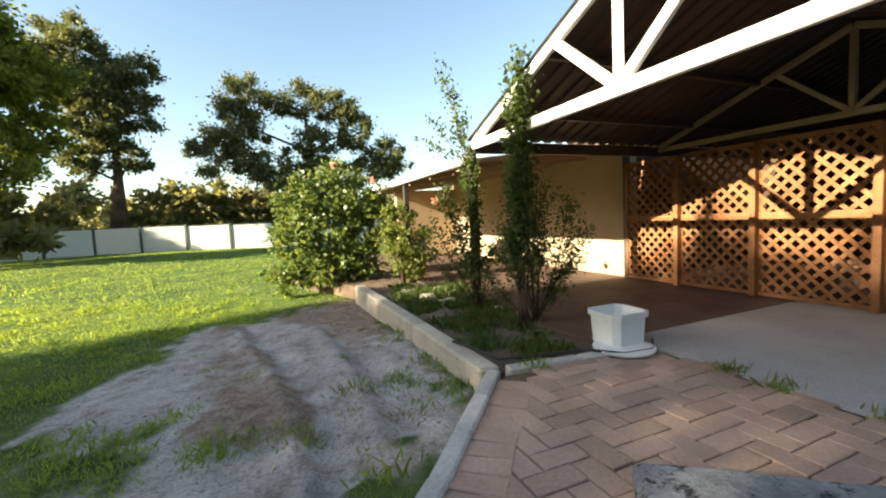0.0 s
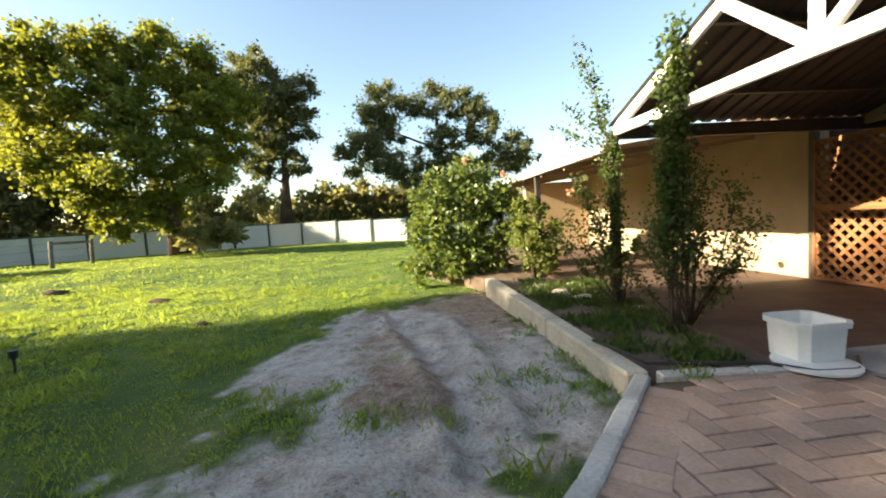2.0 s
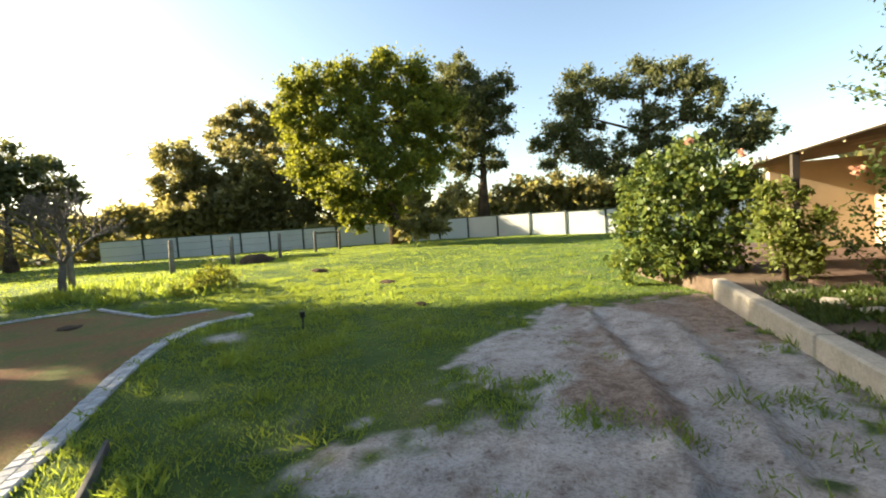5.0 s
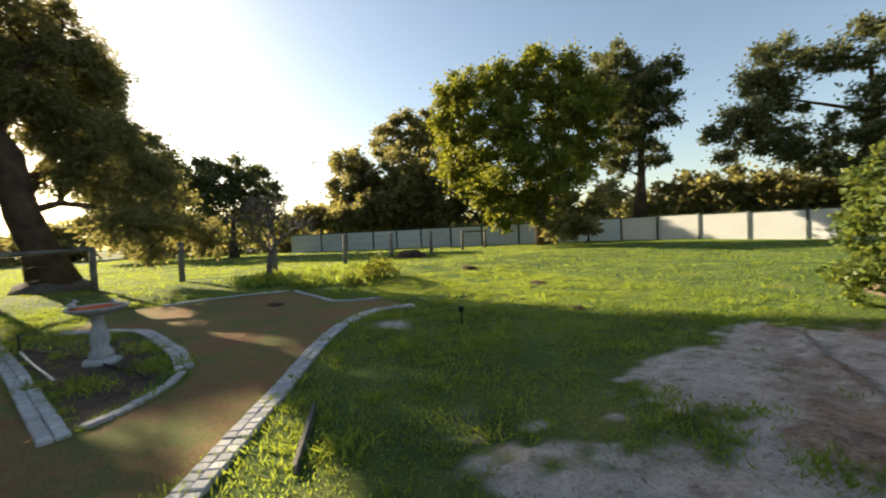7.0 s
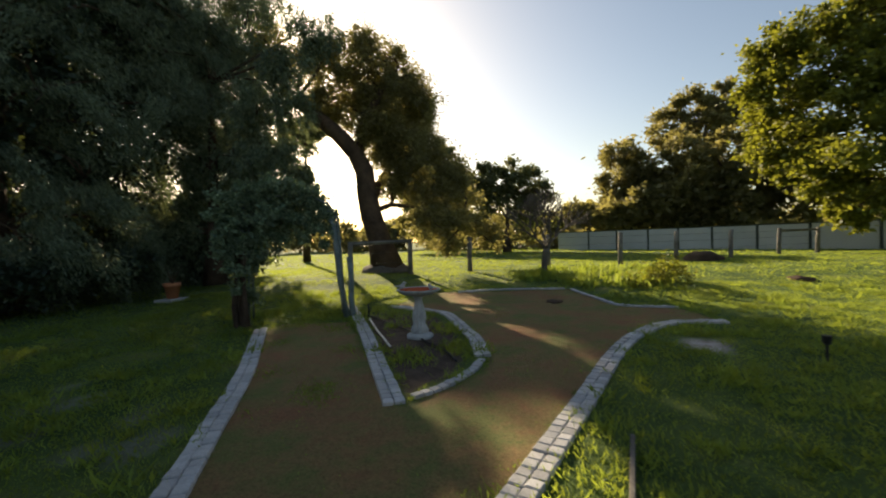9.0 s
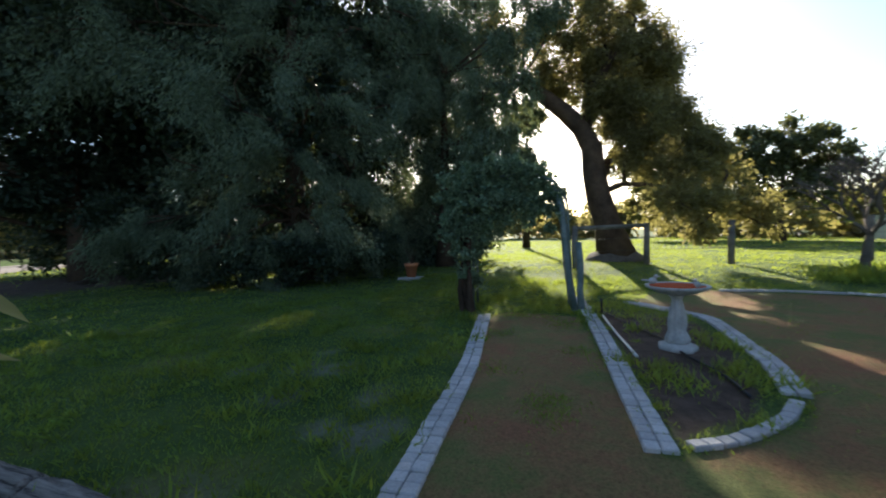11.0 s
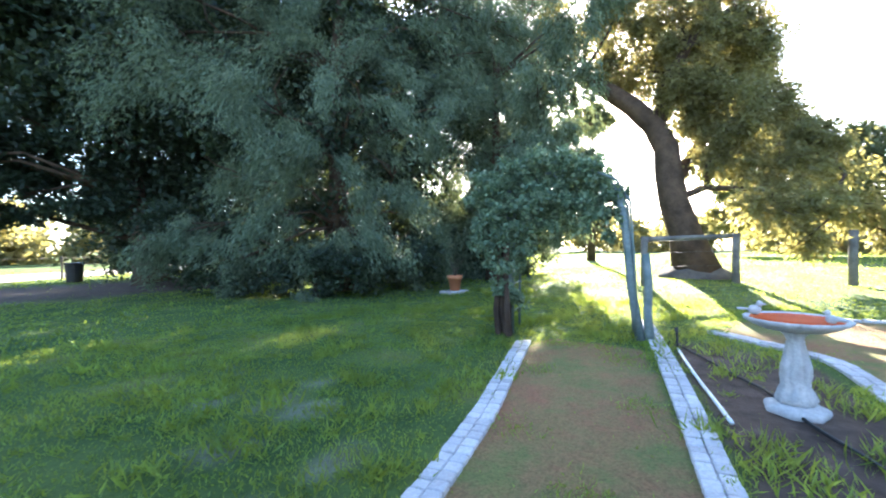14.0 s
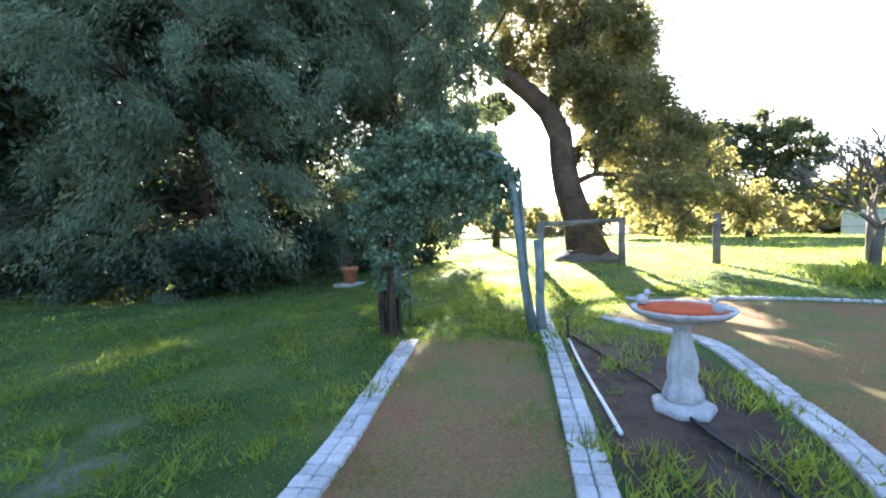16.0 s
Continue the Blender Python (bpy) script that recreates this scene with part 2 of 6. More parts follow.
def quads(name, verts, mat):
    """One mesh of many loose four-cornered leaves; verts is (n, 4, 3)."""
    n = len(verts)
    me = bpy.data.meshes.new(name)
    me.vertices.add(4 * n)
    me.vertices.foreach_set("co", verts.astype(np.float32).ravel())
    me.loops.add(4 * n)
    me.loops.foreach_set("vertex_index", np.arange(4 * n, dtype=np.int32))
    me.polygons.add(n)
    me.polygons.foreach_set("loop_start", np.arange(0, 4 * n, 4, dtype=np.int32))
    me.materials.append(mat)
    me.update()
    me.validate()
    return me


rng = np.random.default_rng(7)


def unit(v):
    return v / (np.linalg.norm(v, axis=1, keepdims=True) + 1e-9)


def leaf_quads(p, axis, length, width, fold=0.25):
    """Folded pointed leaves at p along axis."""
    n = len(p)
    side = unit(np.cross(axis, rng.normal(size=(n, 3))))
    nor = np.cross(axis, side)
    L, W = length.reshape(-1, 1), width.reshape(-1, 1)
    a = p
    b = p + axis * L * 0.45 + side * W * 0.5 + nor * W * fold
    c = p + axis * L
    d = p + axis * L * 0.45 - side * W * 0.5 + nor * W * fold
    return np.stack([a, b, c, d], axis=1)


def leaves_in(clumps, per, length, width, sub=0.3, droop=0.0, hollow=0.5, squash=0.85, sprays=16, chaos=1.0):
    """Leaves in many small sprays, the sprays filling each clump mostly towards its outside, so that the outline is uneven."""
    out = []
    for x, y, z, r in clumps:
        k = max(6, int(sprays * rng.uniform(0.8, 1.2)))
        d = unit(rng.normal(size=(k, 3)))
        rad = r * (hollow + (1.08 - hollow) * rng.random((k, 1)))
        cen = np.array((x, y, z)) + d * rad * np.array((1, 1, squash))
        for c, dd in zip(cen, d):
            m = max(4, int(per * r * r / k * rng.uniform(0.6, 1.4)))
            wide = r * sub * rng.uniform(0.45, 1.35) * np.where(rng.random((m, 1)) < 0.12, 1.25, 0.75)
            q = rng.normal(size=(m, 3)) * wide * np.array((1, 1, 0.75))
            if droop:
                q[:, 2] -= np.abs(rng.normal(size=m)) * r * droop * 0.5
            ax = unit(rng.normal(size=(m, 3)) * chaos + dd * 0.7 + np.array((0, 0, -droop * 2.0)))
            out.append(leaf_quads(c + q, ax, length * rng.uniform(0.6, 1.3, m), width * rng.uniform(0.7, 1.3, m)))
    return np.concatenate(out)


def plumes(clumps, axis, per, length, width, each=8):
    """Feathery drooping boughs: each arches outwards from the tree's axis and hangs at its end."""
    out = []
    for x, y, z, r in clumps:
        for _ in range(each):
            away = np.array((x - axis[0], y - axis[1], 0.0)) * 0.5 + rng.normal(size=3) * np.array((1, 1, 0)) * 0.9
            away = away / (np.linalg.norm(away) + 1e-6)
            start = np.array((x, y, z)) + rng.normal(size=3) * r * np.array((0.42, 0.42, 0.5)) - away * r * 0.4
            reach, drop, m = r * rng.uniform(0.8, 1.25), r * rng.uniform(0.6, 1.3), int(per * r * rng.uniform(0.6, 1.3))
            k = rng.random((m, 1)) ** 0.7
            bough = start + away * reach * k + np.array((0, 0, 1)) * (0.45 * r * k - drop * k ** 2.2)
            wide = r * (0.05 + 0.1 * k)
            q = bough + rng.normal(size=(m, 3)) * wide
            q[:, 2] -= np.abs(rng.normal(size=m)) * 0.22 * r * k[:, 0]
            ax = unit(rng.normal(size=(m, 3)) * 0.38 + away * 0.45 + np.array((0, 0, -0.85)))
            out.append(leaf_quads(q, ax, length * rng.uniform(0.6, 1.3, m), width * rng.uniform(0.7, 1.3, m)))
    return np.concatenate(out)


def limbs(bm, trunk, clumps, thick, seg=6):
    """Boughs from the trunk to the clumps."""
    tr = [Vector(p) for p in trunk]
    for x, y, z, r in clumps:
        c = Vector((x, y, z))
        i = min(range(1, len(tr)), key=lambda j: (tr[j] - c).length + 1.3 * max(0, tr[j].z - c.z))
        a = tr[i]
        mid = (a + c) / 2 + Vector((random.uniform(-0.2, 0.2), random.uniform(-0.2, 0.2), 0.12)) * (c - a).length
        tube(bm, [a, a.lerp(mid, 0.5), mid, c], [thick, thick * 0.75, thick * 0.5, thick * 0.2], seg)
        for _ in range(3):
            e = c + Vector([random.uniform(-1, 1) for _ in range(3)]) * r * 0.8
            tube(bm, [mid.lerp(c, 0.6), (c + e) / 2, e], [thick * 0.3, thick * 0.2, thick * 0.07], 5)


def tree(name, label, category, trunk, radius, clumps, per, length, width, leaf, bark, droop=0.0, group="", extra=(), bough=0.3, sub=0.3, hollow=0.5, sprays=16, chaos=1.0, taper=0.75, crown=None):
    t = thing(name, label, category, group)
    bm = bmesh.new()
    n = len(trunk)
    tube(bm, trunk, [radius * 1.5 if i == 0 else radius * (1 - taper * i / (n - 1)) for i in range(n)], 12)
    for pts, r0 in extra:
        tube(bm, pts, [r0 * (1 - 0.8 * i / (len(pts) - 1)) for i in range(len(pts))], 9)
    part("trunk", bm, bark, t, smooth=True)
    bm = bmesh.new()
    limbs(bm, list(trunk) + [q for pts, _ in extra for q in pts], clumps, radius * bough)
    part("bough", bm, bark, t, smooth=True)
    leafage = leaves_in(clumps, per, length, width, sub, droop, hollow, sprays=sprays, chaos=chaos) if crown is None else crown
    part("crown", quads("crown", leafage, leaf), None, t)
    return t


# ---- ground: one sheet with lawn, bare sand and the red-brown path ----
PATH = [(-3.1, -2.4), (-7.6, -4.45), (-7.95, -4.3), (-8.15, -3.25), (-4.5, -1.45), (-5.4, -0.75), (-6.3, -0.7), (-7.5, -1.0), (-9.0, -1.75), (-9.8, -2.9),
        (-11.5, -2.5), (-11.6, 0.0), (-11.7, 1.2), (-10.4, 1.57), (-9.6, 1.8), (-9.3, 2.8), (-8.0, 2.9), (-7.95, 2.1), (-7.5, 1.46), (-6.5, 0.84), (-4.9, 0.14), (-3.3, -0.6), (-2.0, -1.0), (-1.2, -1.3), (-0.9, -2.0), (-1.4, -2.6), (-2.2, -2.7)]
SAND = [(-3.05, 2.77), (-3.35, 3.2), (-3.3, 4.0), (-3.38, 4.9), (-3.3, 5.65), (-2.7, 6.5), (-1.9, 7.7), (-1.4, 7.2), (0.3, 3.0), (-0.2, 1.4), (-0.8, 0.2), (-1.8, 0.5), (-2.6, 0.95), (-2.5, 1.45), (-2.25, 1.9), (-2.2, 2.35)]
RUTS = [[(-2.75, 5.5), (-2.36, 4.82), (-1.85, 4.1), (-1.43, 3.45), (-1.07, 2.81), (-0.75, 2.1)], [(-1.6, 5.2), (-1.25, 4.5), (-0.98, 3.9), (-0.68, 3.25), (-0.45, 2.6)]]


def smooth01(a, lo, hi):
    k = np.clip((a - lo) / (hi - lo), 0, 1)
    return k * k * (3 - 2 * k)


def inside(poly, x, y):
    """Distance to the outline, positive inside."""
    d = np.full(x.shape, 1e9)
    c = np.zeros(x.shape, bool)
    for (ax, ay), (bx, by) in zip(poly, poly[1:] + poly[:1]):
        ex, ey = bx - ax, by - ay
        k = np.clip(((x - ax) * ex + (y - ay) * ey) / (ex * ex + ey * ey), 0, 1)
        d = np.minimum(d, np.hypot(x - ax - k * ex, y - ay - k * ey))
        c ^= ((ay > y) != (by > y)) & (x < ex * (y - ay) / (ey if ey else 1e-9) + ax)
    return np.where(c, d, -d)


def waves(x, y, f, seed):
    g = np.random.default_rng(seed)
    s = np.zeros(x.shape)
    for _ in range(7):
        a, p, k = g.uniform(0, math.tau), g.uniform(0, math.tau), f * g.uniform(0.6, 1.7)
        s += np.sin(k * (x * math.cos(a) + y * math.sin(a)) + p + 1.3 * np.sin(0.6 * k * (y * math.cos(a) - x * math.sin(a)) + p))
    return s / 7


WORN = [(-4.38, -4.83), (-3.85, -4.27), (-4.26, -3.62), (-3.55, -3.5), (-3.7, -3.16), (-2.37, -3.79), (-2.73, -3.45), (-3.93, -5.23), (-4.88, -5.02), (-4.44, -4.54), (-4.39, -6.16), (-3.2, 1.3)]


def sandy(x, y):
    s = inside(SAND, x, y) + 0.45 * waves(x, y, 3.0, 3) + 0.4 * waves(x, y, 9.0, 4) + 0.35 * waves(x, y, 19.0, 44)
    patch = 0.35 - np.hypot(x + 6.6, (y - 2.0) * 1.2) + 0.3 * waves(x, y, 5.0, 5)
    ragged = 1.0 + 0.6 * waves(x, y, 7.0, 16)
    worn = sum(smooth01(ragged - np.hypot((x - cx) / 0.42, (y - cy) / 0.34), 0.2, 0.9) for cx, cy in WORN)
    return np.maximum(smooth01(np.maximum(s, patch), -0.1, 0.25), np.clip(0.28 * worn, 0, 0.28))


BED = [(-4.6, -1.42), (-5.45, -0.95), (-6.4, -0.95), (-7.5, -1.25), (-8.9, -1.85), (-9.6, -2.9), (-9.9, -3.75), (-8.3, -3.0), (-6.6, -2.28)]


def soily(x, y):
    bed = smooth01(inside(BED, x, y) + 0.05 * waves(x, y, 9.0, 9), 0.0, 0.12) * smooth01(x, -9.4, -8.2)
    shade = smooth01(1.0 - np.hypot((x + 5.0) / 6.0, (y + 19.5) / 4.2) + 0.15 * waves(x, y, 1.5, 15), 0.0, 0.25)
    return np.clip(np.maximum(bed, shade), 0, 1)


def beside(line, x, y):
    """Signed distance to a bent line, positive on its right."""
    best, sign = np.full(x.shape, 1e9), np.ones(x.shape)
    for (ax, ay), (bx, by) in zip(line, line[1:]):
        ex, ey = bx - ax, by - ay
        k = np.clip(((x - ax) * ex + (y - ay) * ey) / (ex * ex + ey * ey), 0, 1)
        d = np.hypot(x - ax - k * ex, y - ay - k * ey)
        sign = np.where(d < best, np.sign(ey * (x - ax) - ex * (y - ay)), sign)
        best = np.minimum(best, d)
    return best * sign


def blot(x, y, cx, cy, rx, ry):
    return np.exp(-((x - cx) / rx) ** 2 - ((y - cy) / ry) ** 2)


def earthy(x, y):
    """Dug brown earth among the pale sand: heaps beside the wheel ruts, the far end and the wall's foot."""
    d = beside(RUTS[0], x, y)
    heap = 0.6 * np.exp(-((d - 0.33) / 0.3) ** 2) * smooth01(y, 2.2, 2.7) + 0.35 * np.exp(-(d / 0.1) ** 2)
    far = 0.6 * smooth01(y + 0.5 * x, 4.0, 5.0)
    foot = 0.45 * blot(x, y, -0.95, 5.2, 0.5, 1.2) + 0.5 * blot(x, y, -0.22, 2.0, 0.22, 0.35) + 0.55 * blot(x, y, -1.35, 2.72, 0.4, 0.3)
    pale = 0.45 * smooth01(-x, 2.25, 2.8) * (1 - smooth01(y, 4.8, 5.8))
    return heap + far + foot - pale + 0.3 * waves(x, y, 4.0, 41) + 0.22 * waves(x, y, 11.0, 42) - 0.12 + 0.7 * (y < 0)


def pathy(x, y):
    return smooth01(inside(PATH, x, y) + 0.06 * waves(x, y, 8.0, 6), -0.03, 0.06)


def height(x, y):
    x, y = np.asarray(x, float), np.asarray(y, float)
    z = 0.08 + 0.28 * smooth01(-x, 9.5, 15.5) * smooth01(y, -14, -6) + 0.18 * smooth01(y, 8, 20) * (1 - smooth01(-x, 9.5, 15.5))
    z = z + 0.13 * np.exp(-((x + 0.4) ** 2 + (y - 3.0) ** 2) / 9.0) * smooth01(x, -5, -2)
    near = np.exp(-(x * x + y * y) / 900.0)
    z = z + near * (0.025 * waves(x, y, 1.1, 1) + 0.012 * waves(x, y, 4.0, 2)) * (1 - 0.7 * pathy(x, y))
    s = sandy(x, y)
    for line, deep in zip(RUTS, (0.05, 0.04)):
        d = beside(line, x, y)
        z = z - s * deep * np.exp(-((d + 0.14) / 0.13) ** 2) + s * deep * 0.9 * np.exp(-((d - 0.06) / 0.07) ** 2)
    z = z + s * 0.06 * blot(x, y, -1.35, 2.75, 0.35, 0.3) * (1 + 0.6 * waves(x, y, 16.0, 43))
    return z + s * (0.022 * waves(x, y, 9.0, 8) + 0.02 * waves(x, y, 24.0, 10))


def steps(lo, hi, fine_lo, fine_hi, step):
    mid = list(np.arange(fine_lo, fine_hi, step))
    a, d, v = [], step, fine_lo
    while v > lo:
        d *= 1.22
        v -= d
        a.append(v)
    b, d, v = [], step, mid[-1]
    while v < hi:
        d *= 1.22
        v += d
        b.append(v)
    return np.array(a[::-1] + mid + b)


gx, gy = steps(-700, 700, -12.5, 1.5, 0.055), steps(-700, 700, -9.0, 8.5, 0.055)
XX, YY = np.meshgrid(gx, gy)
ZZ = height(XX, YY)
nx, ny = len(gx), len(gy)
me = bpy.data.meshes.new("ground")
idx = np.arange(nx * ny).reshape(ny, nx)
faces = np.stack([idx[:-1, :-1], idx[:-1, 1:], idx[1:, 1:], idx[1:, :-1]], axis=-1).reshape(-1, 4)
me.from_pydata(np.stack([XX, YY, ZZ], axis=-1).reshape(-1, 3).tolist(), [], faces.tolist())
me.shade_smooth()
for key, val in (("sand", sandy(XX, YY)), ("path", pathy(XX, YY)), ("soil", soily(XX, YY)), ("earth", earthy(XX, YY))):
    at = me.attributes.new(key, "FLOAT", "POINT")
    at.data.foreach_set("value", val.astype(np.float32).ravel())
M_GROUND, n, l, b = material("lawn_sand_path", 0.95)
b.inputs["Specular IOR Level"].default_value = 0.15
pos = n.new("ShaderNodeNewGeometry").outputs["Position"]
lawn = ramp(n, l, noise_node(n, l, 0.9, 6, pos), [(0.3, (0.04, 0.08, 0.022)), (0.55, (0.1, 0.15, 0.038)), (0.75, (0.2, 0.2, 0.07))])
lawn = mixed(n, l, 1.0, lawn, ramp(n, l, noise_node(n, l, 25, 6, pos, 0.75), [(0.25, (0.55, 0.55, 0.55)), (0.75, (1.25, 1.25, 1.25))]), "MULTIPLY")
sandc = ramp(n, l, noise_node(n, l, 4.0, 10, pos, 0.78), [(0.34, (0.26, 0.21, 0.175)), (0.48, (0.46, 0.415, 0.375)), (0.68, (0.64, 0.61, 0.58))])
earth = ramp(n, l, noise_node(n, l, 9.0, 10, pos, 0.75), [(0.35, (0.2, 0.135, 0.1)), (0.62, (0.42, 0.33, 0.265))])
a4 = n.new("ShaderNodeAttribute")
a4.attribute_name = "earth"
speck = n.new("ShaderNodeMath")
speck.operation = "ADD"
l.new(a4.outputs["Fac"], speck.inputs[0])
l.new(noise_node(n, l, 6.0, 10, pos, 0.8), speck.inputs[1])
sandc = mixed(n, l, ramp(n, l, speck.outputs[0], [(0.62, (0, 0, 0)), (0.9, (1, 1, 1))]), sandc, earth)
sandc = mixed(n, l, 1.0, sandc, ramp(n, l, noise_node(n, l, 45, 8, pos, 0.8), [(0.34, (0.45, 0.42, 0.4)), (0.52, (1.0, 1.0, 1.0)), (0.75, (1.15, 1.15, 1.15))]), "MULTIPLY")
pathc = ramp(n, l, noise_node(n, l, 1.1, 9, pos, 0.75), [(0.36, (0.27, 0.14, 0.075)), (0.5, (0.235, 0.17, 0.075)), (0.6, (0.16, 0.175, 0.06))])
pathc = mixed(n, l, 1.0, pathc, ramp(n, l, noise_node(n, l, 55, 8, pos, 0.85), [(0.34, (0.4, 0.4, 0.4)), (0.5, (0.95, 0.95, 0.95)), (0.68, (1.4, 1.35, 1.25))]), "MULTIPLY")
a1, a2 = n.new("ShaderNodeAttribute"), n.new("ShaderNodeAttribute")
a1.attribute_name, a2.attribute_name = "sand", "path"
a3 = n.new("ShaderNodeAttribute")
a3.attribute_name = "soil"
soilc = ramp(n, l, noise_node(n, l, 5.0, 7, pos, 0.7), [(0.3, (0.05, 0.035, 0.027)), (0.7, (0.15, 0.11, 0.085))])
top = mixed(n, l, a2.outputs["Fac"], mixed(n, l, a1.outputs["Fac"], lawn, sandc), pathc)
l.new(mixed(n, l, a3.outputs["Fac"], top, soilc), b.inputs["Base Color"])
bumped(n, l, b, noise_node(n, l, 22, 9, pos, 0.78), 0.9, 0.035)
me.materials.append(M_GROUND)
tagged(new("ground", me), "green lawn with pale bare sand and red-brown gravel path", "ground", kind="structure")

# ---- the house's own axes: U along its wall, V into it ----
HA = radians(23)
HU, HV = Vector((-math.sin(HA), math.cos(HA), 0)), Vector((math.cos(HA), math.sin(HA), 0))
HOUSE = Matrix((HU, HV, Vector((0, 0, 1)))).transposed().to_4x4()
DECK = 0.38
EAVE_U, RIDGE_U, EAVE_V, WALL_V, EAVE_Z, RIDGE_Z = 4.55, 2.28, 2.4, 5.5, 2.36, 3.2


def hp(u, v, z):
    return HOUSE @ Vector((u, v, z))


def slab(name, poly, z0, z1, mat, label, category, parent=None):
    bm = bmesh.new()
    top = [bm.verts.new((x, y, z1)) for x, y in poly]
    low = [bm.verts.new((x, y, z0)) for x, y in poly]
    bm.faces.new(top)
    bm.faces.new(low[::-1])
    for i in range(len(poly)):
        j = (i + 1) % len(poly)
        bm.faces.new((low[i], low[j], top[j], top[i]))
    bmesh.ops.recalc_face_normals(bm, faces=bm.faces)
    ob = part(name, bm, mat, parent)
    return tagged(ob, label, category, kind="structure")


def huv(pts):
    return [tuple(hp(u, v, 0))[:2] for u, v in pts]


slab("concrete_slab", huv([(-3.0, 2.8), (2.66, 2.8), (2.66, 5.5), (-3.0, 5.5)]), 0.0, DECK, M_CONCRETE, "pale grey smooth concrete slab beside the brick paving", "patio slab")
slab("paving_brown", huv([(2.66, 2.55), (5.1, 2.3), (5.1, 5.5), (2.66, 5.5)]), 0.0, DECK - 0.006, M_SHADEPAVE, "brown paving under the patio roof, darkened in colour for the shade", "paving")
slab("floor_verandah", huv([(5.1, 2.5), (14.0, 2.5), (14.0, 5.5), (5.1, 5.5)]), 0.0, DECK - 0.012, M_SHADEPAVE, "brown paved floor under the verandah", "paving")
slab("paving_base", [(0.4, 2.86), (0.85, 3.0), (1.15, 3.09), (1.5, 3.2), (1.76, 3.15), (2.2, 2.0), (3.9, -2.0), (1.2, -0.2), (-0.45, 0.5), (-0.08, 1.55), (0.06, 2.0), (0.28, 2.66)], 0.0, DECK - 0.022, M_SOIL, "dark sandy bedding in the joints of the brick paving", "paving")
slab("floor_inner", huv([(-3.0, 5.5), (14.0, 5.5), (14.0, 9.0), (-3.0, 9.0)]), 0.0, DECK - 0.02, M_SHADEPAVE, "added dark floor of the shaded space behind the lattice screen", "floor")

# ---- house: wall, patio gable roof and verandah ----
w = tagged(new("wall_house"), "cream rendered house wall under the verandah", "wall", kind="structure")
bm = bmesh.new()
box(bm, 5.1, WALL_V, DECK - 0.012, 11.8, WALL_V + 0.22, 2.6, HOUSE)
box(bm, 11.8, 3.6, DECK - 0.012, 12.0, WALL_V + 0.22, 2.36, HOUSE)
part("wall_panel", bm, M_WALL, w)
# Added dark walls; only a shaded interior lies behind the lattice.
w = tagged(new("wall_shade_backing"), "added dark wall standing in for the shaded space behind the lattice", "wall", kind="structure")
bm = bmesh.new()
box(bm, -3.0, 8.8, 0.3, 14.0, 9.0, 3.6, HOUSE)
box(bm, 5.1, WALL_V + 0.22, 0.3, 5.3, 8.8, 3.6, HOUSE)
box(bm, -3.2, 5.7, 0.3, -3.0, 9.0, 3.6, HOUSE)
part("wall_panel", bm, M_SHADEWALL, w)


def sheet(name, u0, z0, u1, z1, v0, v1, across_v, mat, parent, pitch=0.19, rib=0.022, thick=0.012):
    """Ribbed roof sheeting; the ribs run from (u0, z0) to (u1, z1)."""
    bm = bmesh.new()
    prof = []
    s = v0
    while s < v1:
        prof += [(s, 0), (s + pitch * 0.55, 0), (s + pitch * 0.65, rib), (s + pitch * 0.9, rib)]
        s += pitch
    for lift in (0, thick):
        a = [bm.verts.new(hp(u0, q, z0 + h + lift) if across_v else hp(q, u0, z0 + h + lift)) for q, h in prof]
        c = [bm.verts.new(hp(u1, q, z1 + h + lift) if across_v else hp(q, u1, z1 + h + lift)) for q, h in prof]
        for i in range(len(prof) - 1):
            bm.faces.new((a[i], a[i + 1], c[i + 1], c[i]))
    return part(name, bm, mat, parent)


roof = tagged(new("patio_roof"), "gabled patio roof of dark ribbed sheeting on white steel trusses, the inner one coloured dim for shade", "patio roof", kind="structure")
sheet("roof_sheet", EAVE_U + 0.05, EAVE_Z + 0.07, RIDGE_U, RIDGE_Z + 0.07, EAVE_V - 0.05, 9.0, True, M_ROOF, roof)
sheet("roof_sheet", 2 * RIDGE_U - EAVE_U - 0.05, EAVE_Z + 0.07, RIDGE_U, RIDGE_Z + 0.07, EAVE_V - 0.05, 9.0, True, M_ROOF, roof)


def truss(v, mat, parent, s=0.09):
    lo, hi = 2 * RIDGE_U - EAVE_U, EAVE_U
    t = part("truss", bmesh.new(), mat, parent)

    def bar(a, c, k=s):
        bm = bmesh.new()
        beam(bm, hp(a[0], v, a[1]), hp(c[0], v, c[1]), 0.05, k, 0.006)
        part("truss_bar", bm, mat, t)

    bar((lo, EAVE_Z), (hi, EAVE_Z))
    slope = (RIDGE_Z - EAVE_Z) / (hi - RIDGE_U)
    for e in (lo, hi):
        bar((e, EAVE_Z + 0.02), (RIDGE_U, RIDGE_Z + 0.02))
        q = RIDGE_U + (e - RIDGE_U) * 0.3
        bar((RIDGE_U + (0.02 if e > RIDGE_U else -0.02), EAVE_Z + 0.03), (q + (e - RIDGE_U) * 0.0, RIDGE_Z - abs(q - RIDGE_U) * slope), s * 0.8)
    bar((RIDGE_U, EAVE_Z), (RIDGE_U, RIDGE_Z), s * 0.85)


